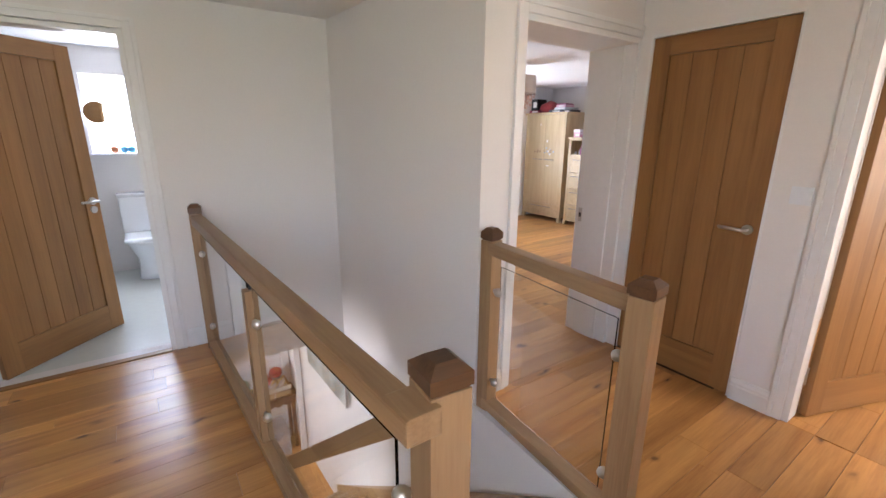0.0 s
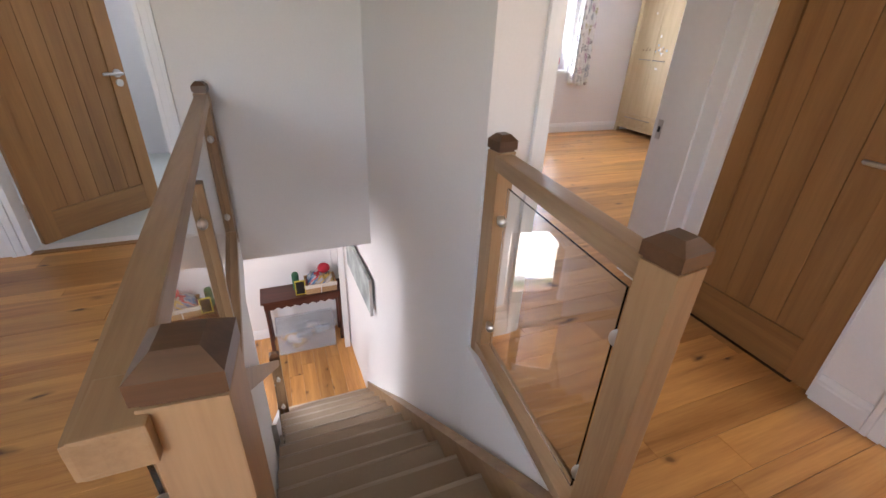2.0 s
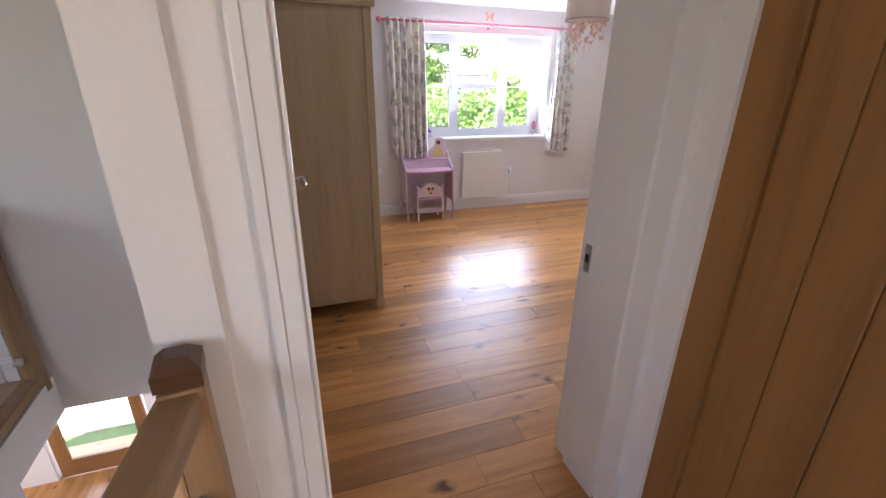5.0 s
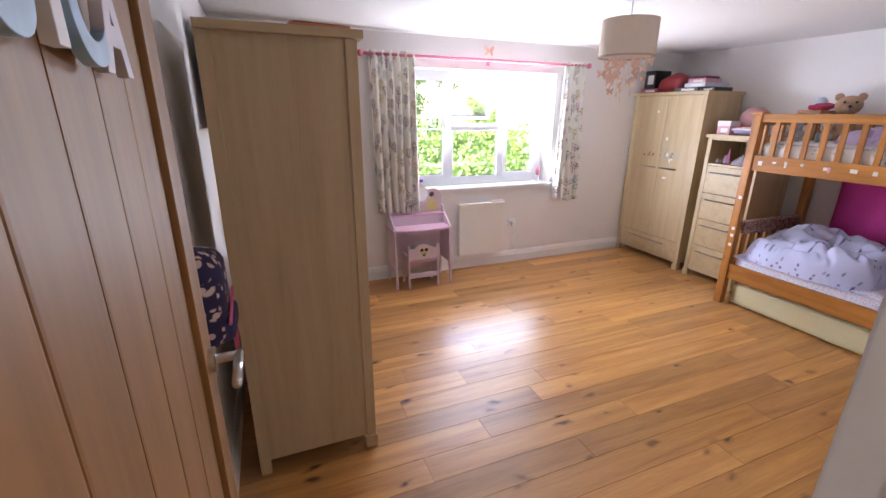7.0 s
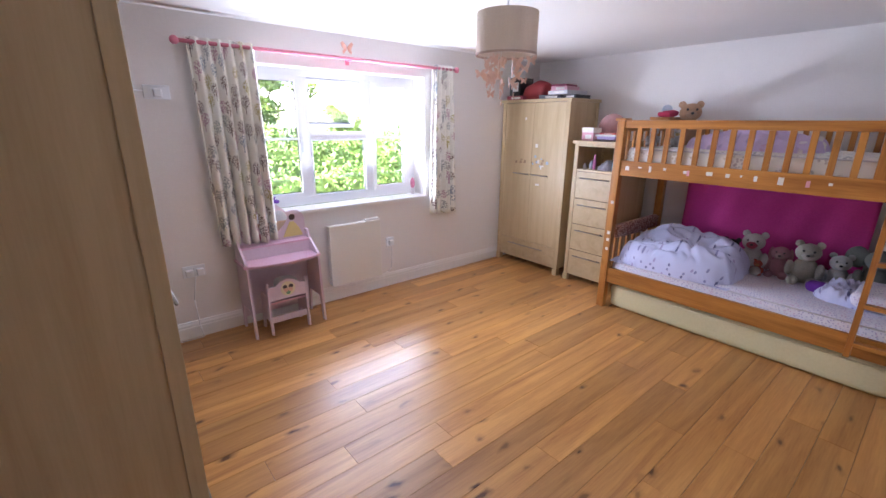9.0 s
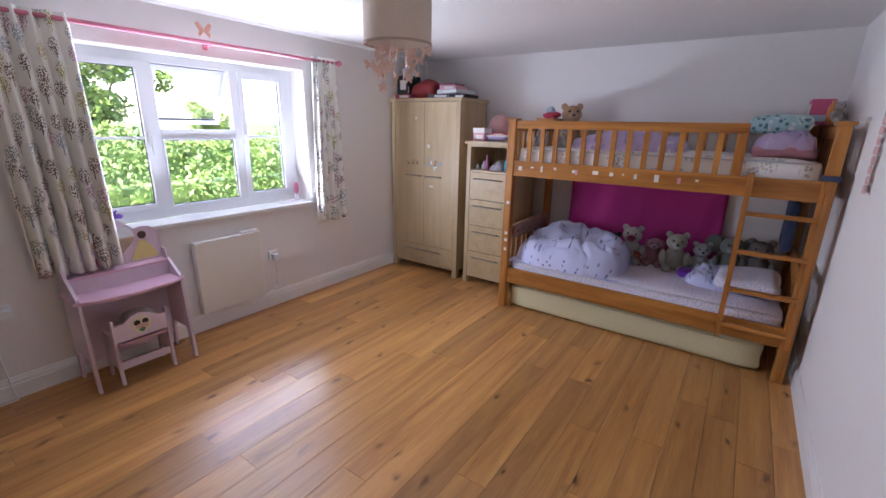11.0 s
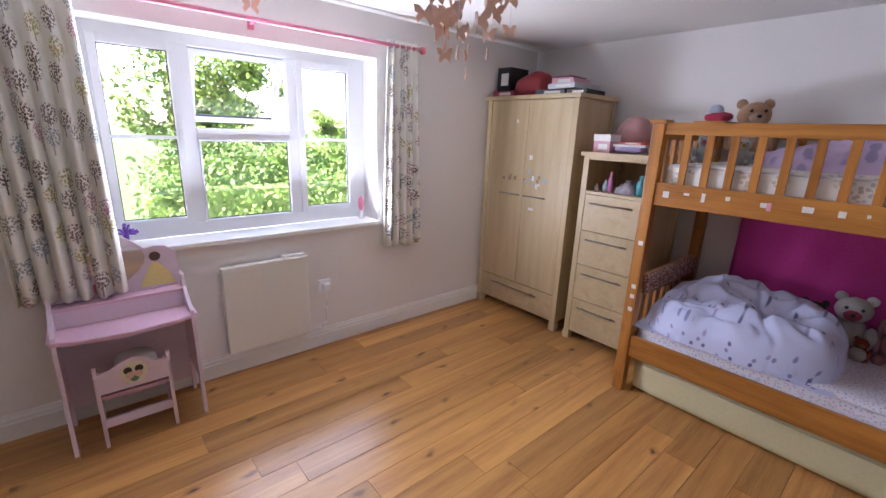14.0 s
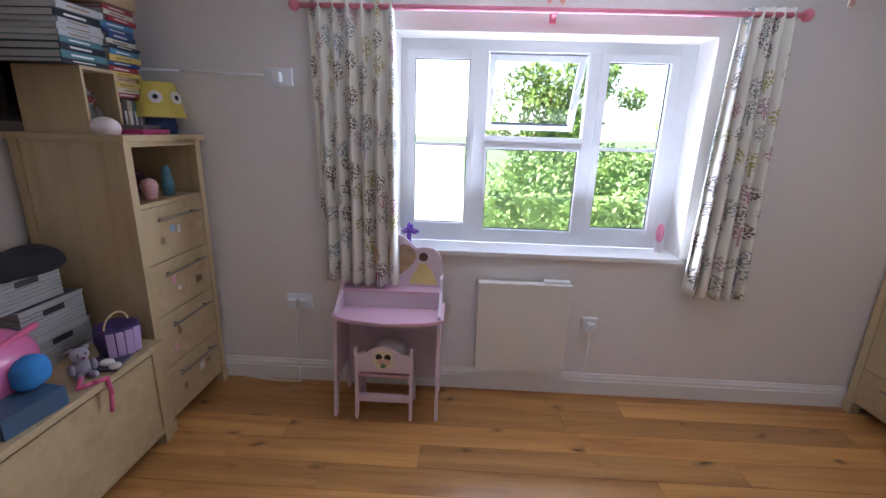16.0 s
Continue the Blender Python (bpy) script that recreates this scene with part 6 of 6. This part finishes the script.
# ---- bathroom ----
tt = thing("toilet", "white close-coupled toilet in the bathroom", "toilet", (0.34, 5.02, 0.004))
part("cistern", B(-0.19, 0.19, 0.32, 0.49, 0.40, 0.80, bevel=0.02), PORCELAIN, tt)
part("cistern_lid", B(-0.2, 0.2, 0.31, 0.495, 0.80, 0.835, bevel=0.01), PORCELAIN, tt)
part("pedestal", lathe(bmesh.new(), [(0, 0), (0.12, 0), (0.11, 0.06), (0.10, 0.2), (0.16, 0.34), (0.18, 0.40), (0, 0.40)], (0, 0.12, 0)), PORCELAIN, tt, smooth=True)
part("seat", soft_box(-0.185, 0.185, -0.10, 0.32, 0.40, 0.445, 0.02, 0.0, 8), PORCELAIN, tt, smooth=True)
part("foot", soft_box(-0.1, 0.1, 0.05, 0.46, 0, 0.38, 0.04, 0.0, 8), PORCELAIN, tt, smooth=True)
for x, c in ((0.2, (0.7, 0.25, 0.12)), (0.28, (0.1, 0.35, 0.6)), (0.34, (0.1, 0.4, 0.6))):
    one("bath_toy", ball(bmesh.new(), (0, 0, 0.035), (0.035, 0.025, 0.035)), plain("toy_plastic", c, 0.35), "small bright bath toy on the window sill", "toy", True, "bath toys", at=(x, 5.50, 1.232))
setting("sill_bathroom", B(0.0, 0.64, 5.46, 5.56, 1.205, 1.23, bevel=0.004), WHITE, "white bathroom window sill", "window sill")
# Stand-in for a round cream thing at the window; its arm is added.
sm = thing("round_disc", "round disc on an added arm by the bathroom window", "mirror", (0.115, 5.40, 1.62))
part("disc", rod(bmesh.new(), (0, 0, 0), (0, 0.012, 0), 0.1, seg=32), MIRROR, sm)
part("arm", rod(bmesh.new(), (-0.05, 0.012, 0), (-0.16, 0.12, 0), 0.008), STEEL, sm)
setting("trim_bathroom_threshold", B(-0.48, 0.39, 3.20, 3.25, 0.0, 0.009, bevel=0.003), OAK_DH, "oak threshold strip at the bathroom door", "threshold")

# ---- hall below ----
ht_ = thing("console_table", "dark mahogany side table with scalloped apron", "table", (0.60, 4.66, LOW))
part("table_top", B(0, 0.95, 0, 0.34, 0.73, 0.755, bevel=0.005), MAHOG, ht_)
for x in (0.03, 0.87):
    for y in (0.03, 0.26):
        part("leg", rod(rod(bmesh.new(), (x + 0.025, y + 0.025, 0.35), (x + 0.025, y + 0.025, 0.73), 0.02, 0.026), (x + 0.025, y + 0.025, 0), (x + 0.025, y + 0.025, 0.35), 0.024, 0.02), MAHOG, ht_)
ap = [(0.03, 0.73), (0.92, 0.73), (0.92, 0.63)]
for i in range(1, 9):
    x = 0.92 - 0.89 * i / 9
    ap += [(x + 0.05, 0.645 + 0.012), (x, 0.63)] if i < 9 else []
ap += [(0.03, 0.63)]
part("apron", prism(bmesh.new(), ap, "y", 0.02, 0.038), MAHOG, ht_, "scalloped apron")
hb = thing("wicker_basket", "wicker basket heaped with scarves on the table", "basket", (1.12, 4.70, LOW + 0.755))
WICK = plain("wicker", (0.42, 0.25, 0.12), 0.8, grain=60, vary=0.4, bump=0.8)
part("basket_body", box(box(box(box(B(0, 0.36, 0, 0.25, 0, 0.012), 0, 0.36, 0, 0.012, 0.012, 0.12), 0, 0.36, 0.238, 0.25, 0.012, 0.12), 0, 0.012, 0.012, 0.238, 0.012, 0.12), 0.348, 0.36, 0.012, 0.238, 0.012, 0.12), WICK, hb)
part("liner", box(box(B(-0.006, 0.366, -0.006, 0.0, 0.075, 0.125), -0.006, 0.0, 0, 0.25, 0.075, 0.125), 0.0, 0.36, 0.25, 0.256, 0.075, 0.125), plain("cream_liner", (0.65, 0.6, 0.52), 0.9), hb)
part("ribbon", beam(bmesh.new(), (0.18, -0.008, 0.10), (0.17, -0.01, -0.06), 0.015, 0.004, 0.001), STK[0], hb)
MULTI = dotted("scarf_print", (0.4, 0.38, 0.36), 16, 30, 0.5, [(0.5, 0.03, 0.05), (0.05, 0.05, 0.08), (0.7, 0.65, 0.6), (0.6, 0.4, 0.1), (0.1, 0.2, 0.35)], 0.95)
one("scarves", cloth_lump(1.14, 1.46, 4.72, 4.93, LOW + 0.83, 0.17, 4.4, 24, amp=0.05), MULTI, "heap of coloured scarves in the basket", "scarves", True)
one("red_hat", ball(bmesh.new(), (1.36, 4.86, LOW + 1.0), (0.075, 0.07, 0.06)), plain("red_wool", (0.4, 0.015, 0.03), 0.9, grain=90, bump=0.6), "red woollen hat on the scarves", "hat", True)
pf = thing("picture_frame", "small black board in a yellow frame", "picture frame", (1.0, 4.72, LOW + 0.755))
part("board", B(0.012, 0.108, 0.004, 0.012, 0.012, 0.178), BLACK, pf)
part("frame", box(box(box(B(0, 0.012, 0, 0.016, 0, 0.19), 0.108, 0.12, 0, 0.016, 0, 0.19), 0.012, 0.108, 0, 0.016, 0, 0.012), 0.012, 0.108, 0, 0.016, 0.178, 0.19), plain("yellow_frame", (0.5, 0.4, 0.05), 0.5), pf)
one("green_cactus", soft_box(0.98, 1.06, 4.80, 4.88, LOW + 0.755, LOW + 1.0, 0.035, 0.05, 8), plain("deep_green", (0.03, 0.12, 0.06), 0.8, grain=60, vary=0.4), "small green vase behind the frame", "vase", True)
bn = thing("storage_box", "clear plastic storage box of shoes under the table", "storage box", (0.72, 4.60, LOW))
CLEARP = plain("clear_plastic", (0.75, 0.75, 0.78), 0.25)
CLEARP.node_tree.nodes["Principled BSDF"].inputs["Alpha"].default_value = 0.28
part("tub", box(box(box(box(B(0, 0.68, 0, 0.36, 0.0, 0.006), 0, 0.68, 0, 0.005, 0.006, 0.30), 0, 0.68, 0.355, 0.36, 0.006, 0.30), 0, 0.005, 0.005, 0.355, 0.006, 0.30), 0.675, 0.68, 0.005, 0.355, 0.006, 0.30), CLEARP, bn)
part("lid", B(-0.012, 0.692, -0.012, 0.372, 0.30, 0.318, bevel=0.004), CLEARP, bn)
rng = random.Random(77)
for i in range(14):
    c = rng.choice(((0.55, 0.2, 0.25), (0.1, 0.1, 0.12), (0.6, 0.35, 0.08), (0.6, 0.58, 0.55), (0.2, 0.3, 0.4), (0.7, 0.65, 0.6)))
    x, y, zz = rng.uniform(0.10, 0.55), rng.uniform(0.07, 0.28), 0.008 + (i // 5) * 0.075
    ob = one("shoe", soft_box(-0.09, 0.09, -0.035, 0.035, 0, 0.07, 0.03, 0.08, 6, i), plain("shoe_cloth", c, 0.7), "shoe in the clear storage box", "shoe", True, "shoes in the box", at=(0.72 + x, 4.60 + y, LOW + zz), turn=rng.uniform(-30, 30))
pc = thing("wall_picture", "long grey canvas picture on the stair wall", "picture", (1.618, 3.15, -0.72))
part("canvas", B(-0.045, -0.02, 0.0, 0.95, -0.17, 0.17, bevel=0.003), plain("grey_painting", (0.35, 0.38, 0.36), 0.7, grain=6, vary=0.5, stain=3), pc)
part("frame_edge", B(-0.0452, -0.018, -0.012, 0.0, -0.18, 0.18), plain("pale_frame", (0.6, 0.58, 0.55), 0.6), pc)
setting("trim_hall_door", box(B(1.50, 1.56, 4.5, 4.56, LOW, -0.36), 1.47, 1.55, 4.96, 5.02, LOW, -0.36), WHITE, "white architrave in the hall corner", "door frame")
pc.matrix_basis = pose(1.613, 3.16, -0.72, 0, 0, 1.6)


# seams along the mattress edges
SEAM = plain("sheet_seam", (0.6, 0.58, 0.62), 0.9)
for ob, zz, m in ((m1, 0.425, SEAM), (m2, 1.368, SEAM), (bpy.data.objects["trundle_mattress"], 0.19, PALEY)):
    xs_ = [v.co.x for v in ob.data.vertices]
    ys_ = [v.co.y for v in ob.data.vertices]
    part("piping", rod(bmesh.new(), (min(xs_) + 0.004, min(ys_) + 0.06, zz), (min(xs_) + 0.004, max(ys_) - 0.06, zz), 0.005, seg=8), m, ob, smooth=True)

# ---- outdoors ----
GZ = -2.5
GRASS = plain("grass", (0.07, 0.12, 0.03), 0.9, grain=12, vary=0.35, bump=0.5, stain=0.3)
setting("ground", B(-400, 400, -400, 600, GZ - 0.5, GZ), GRASS, "grass ground outside", "ground")
LEAF = plain("leaf_green", (0.12, 0.19, 0.035), 0.6, grain=3, vary=0.5, bump=0.1, stain=1.0)
LEAF2 = plain("hedge_green", (0.13, 0.215, 0.05), 0.6, grain=3, vary=0.5, bump=0.1, stain=1.0)
BARK = wood("bark", (0.06, 0.045, 0.03), (0.13, 0.1, 0.07), "z", 1.0, 0.9)


def leaves(points, size, seed):
    """Many small leaf blades round the given clump centres, as one mesh."""
    rng = np.random.default_rng(seed)
    pts = np.array(points)
    n = len(pts)
    a = rng.normal(size=(n, 3)); a /= np.linalg.norm(a, axis=1)[:, None]
    b = np.cross(a, rng.normal(size=(n, 3))); b /= np.linalg.norm(b, axis=1)[:, None]
    s = size * rng.uniform(0.6, 1.4, (n, 1))
    v = np.stack([pts - a * s, pts + b * s * 0.5, pts + a * s, pts - b * s * 0.5], 1).reshape(-1, 3)
    me = bpy.data.meshes.new("leaves")
    me.from_pydata(v.tolist(), [], np.arange(4 * n).reshape(-1, 4).tolist())
    return me


def clump_points(c, r, n, seed):
    rng = np.random.default_rng(seed)
    d = rng.normal(size=(n, 3)); d /= np.linalg.norm(d, axis=1)[:, None]
    return (np.array(c) + d * np.array(r) * rng.uniform(0.55, 1.05, (n, 1))).tolist()


def tree(x, y, h, spread, seed, label, lean=0.0):
    rng = random.Random(seed)
    t = thing("tree", label, "tree", (x, y, GZ))
    b = bmesh.new()
    rod(b, (0, 0, 0), (lean * 0.4, 0, h * 0.45), 0.16 * h / 6, 0.1 * h / 6, 10)
    pts = []
    for i in range(14):
        a = rng.uniform(0, 6.28)
        rr = spread * rng.uniform(0.25, 0.8)
        z = h * rng.uniform(0.42, 0.9)
        rr *= 1.15 - 0.6 * (z / h)
        tip = (lean + rr * math.cos(a), rr * math.sin(a), z)
        rod(b, (lean * 0.4, 0, h * rng.uniform(0.25, 0.45)), tip, 0.05 * h / 6, 0.015, 6)
        for k in range(3):
            c = (tip[0] + rng.gauss(0, spread * 0.16), tip[1] + rng.gauss(0, spread * 0.16), tip[2] + rng.gauss(0, h * 0.05))
            r = spread * rng.uniform(0.16, 0.3)
            pts += clump_points(c, (r, r, r * 0.75), 330, seed * 100 + i * 3 + k)
    part("trunk", b, BARK, t)
    cr = new("crown", leaves(pts, 0.085 * h / 6, seed))
    cr.data.materials.append(LEAF)
    cr.parent = t
    return t


tree(8.1, 22.0, 7.3, 3.2, 2, "leafy green tree beyond the hedge")
tree(14.5, 25.0, 4.9, 1.8, 7, "small leafy tree behind the hedge")


def hedge(x0, x1, y0, y1, h, seed, label):
    t = thing("hedge", label, "hedge", (0, 0, GZ))
    rng = np.random.default_rng(seed)
    pts = []
    n = int((x1 - x0) * 5)
    for i in range(n):
        x = x0 + (x1 - x0) * i / n
        hh = h * (0.9 + 0.14 * noise.noise(Vector((x * 0.8, seed, 0))) + 0.05 * rng.normal())
        for z in np.arange(0.2, hh, 0.3):
            pts += clump_points((x, y0 + 0.25 + 0.2 * rng.random(), z), (0.3, 0.28, 0.26), 34, seed * 999 + i * 31 + int(z * 10))
    me = leaves(pts, 0.07, seed)
    me.materials.append(LEAF2)
    cr = new("foliage", me)
    cr.parent = t
    part("inner_mass", B(x0, x1, y0 + 0.3, y1, 0, h * 0.8), LEAF, t)
    return t


hedge(4.3, 24.0, 12.6, 13.8, 3.25, 3, "clipped green garden hedge")
hedge(5.2, 34.0, 17.5, 19.0, 3.75, 9, "tall sunlit bushes behind the garden hedge")
# pale drive beside the hedge
GRAVEL = plain("pale_gravel", (0.5, 0.47, 0.42), 0.9, grain=40, vary=0.25, bump=0.5)
setting("pavement", box(B(-40, 12, 5.9, 11.8, GZ, GZ + 0.02), -90, 4.0, 11.8, 160, GZ, GZ + 0.02), GRAVEL, "pale gravel drive outside", "pavement")

# ---- light of the other rooms: added fill lamps, and the bathroom window ----
# Added fill from behind the walk's start, to brighten the landing.
area_lamp("fill_light_landing", (-0.3, -1.36, 1.58), (-0.1, 1, 1.1), 1.3, 0.8, 1.9)
# Added warm fill on a blank, unseen wall; it brightens the opened door.
area_lamp("fill_light_spare_room", (4.0, -1.34, 1.4), (3.6, 1.0, 1.0), 1.2, 1.0, 6, (1.0, 0.95, 0.85))
# Added fill at the windowless west wall, for the hall and lower stairs.
area_lamp("fill_light_hall", (-1.25, 3.3, LOW + 1.45), (0.6, 4.1, LOW + 0.8), 1.0, 1.0, 8)
part("pane", B(0.02, 0.62, 5.56, 5.57, 1.23, 1.98), glass_of("frosted_glass", (0.95, 0.97, 1.0), 0.6), thing("window_2", "small frosted bathroom window", "window", kind="structure")).visible_shadow = False

area_lamp("window_light_bathroom", (0.32, 5.545, 1.605), (0.32, 3.0, 1.3), 0.57, 0.72, 2.2, (0.72, 0.85, 1.0))
# the sky's light in the bedroom window's opening: along its head and along the sill
area_lamp("window_light_bedroom_head", (4.18, 5.535, 1.935), (4.18, 3.0, 1.2), 1.48, 0.03, 2.3, (0.66, 0.81, 1.0))
area_lamp("window_light_bedroom_sill", (4.33, 5.52, 0.882), (4.33, 4.52, 1.65), 1.10, 0.04, 5.6, (0.74, 0.86, 1.0))

# ---- floor boards ----
board_floor(bpy.data.objects["floor"], 1.85, 6.65, 1.87, 5.54, 0.0, seed=1)
board_floor(bpy.data.objects["floor_doorway"], 2.005, 2.95, 1.62, 1.87, 0.0, 0.125, seed=2)


def landing_strip(x0, x1, y0, y1, seed):
    board_floor(bpy.data.objects["floor_landing"], x0, x1, y0, y1, 0.0, seed=seed)


landing_strip(-1.3, 2.97, -1.38, 0.66, 3)
landing_strip(1.79, 2.97, 0.66, 1.62, 4)
for k, (xe, ya, yb) in enumerate(((0.75, 0.66, 1.345), (0.715, 1.345, 2.03), (0.68, 2.03, 2.715), (0.63, 2.715, 3.22))):
    landing_strip(-1.3, xe, ya, yb, 5 + k)
board_floor(bpy.data.objects["floor_spare_room"], 2.97, 4.8, -1.38, 0.9, 0.0, seed=6)
board_floor(bpy.data.objects["floor_hall"], 2.0, 5.02, -1.3, 1.6, LOW, seed=7, axis="y")
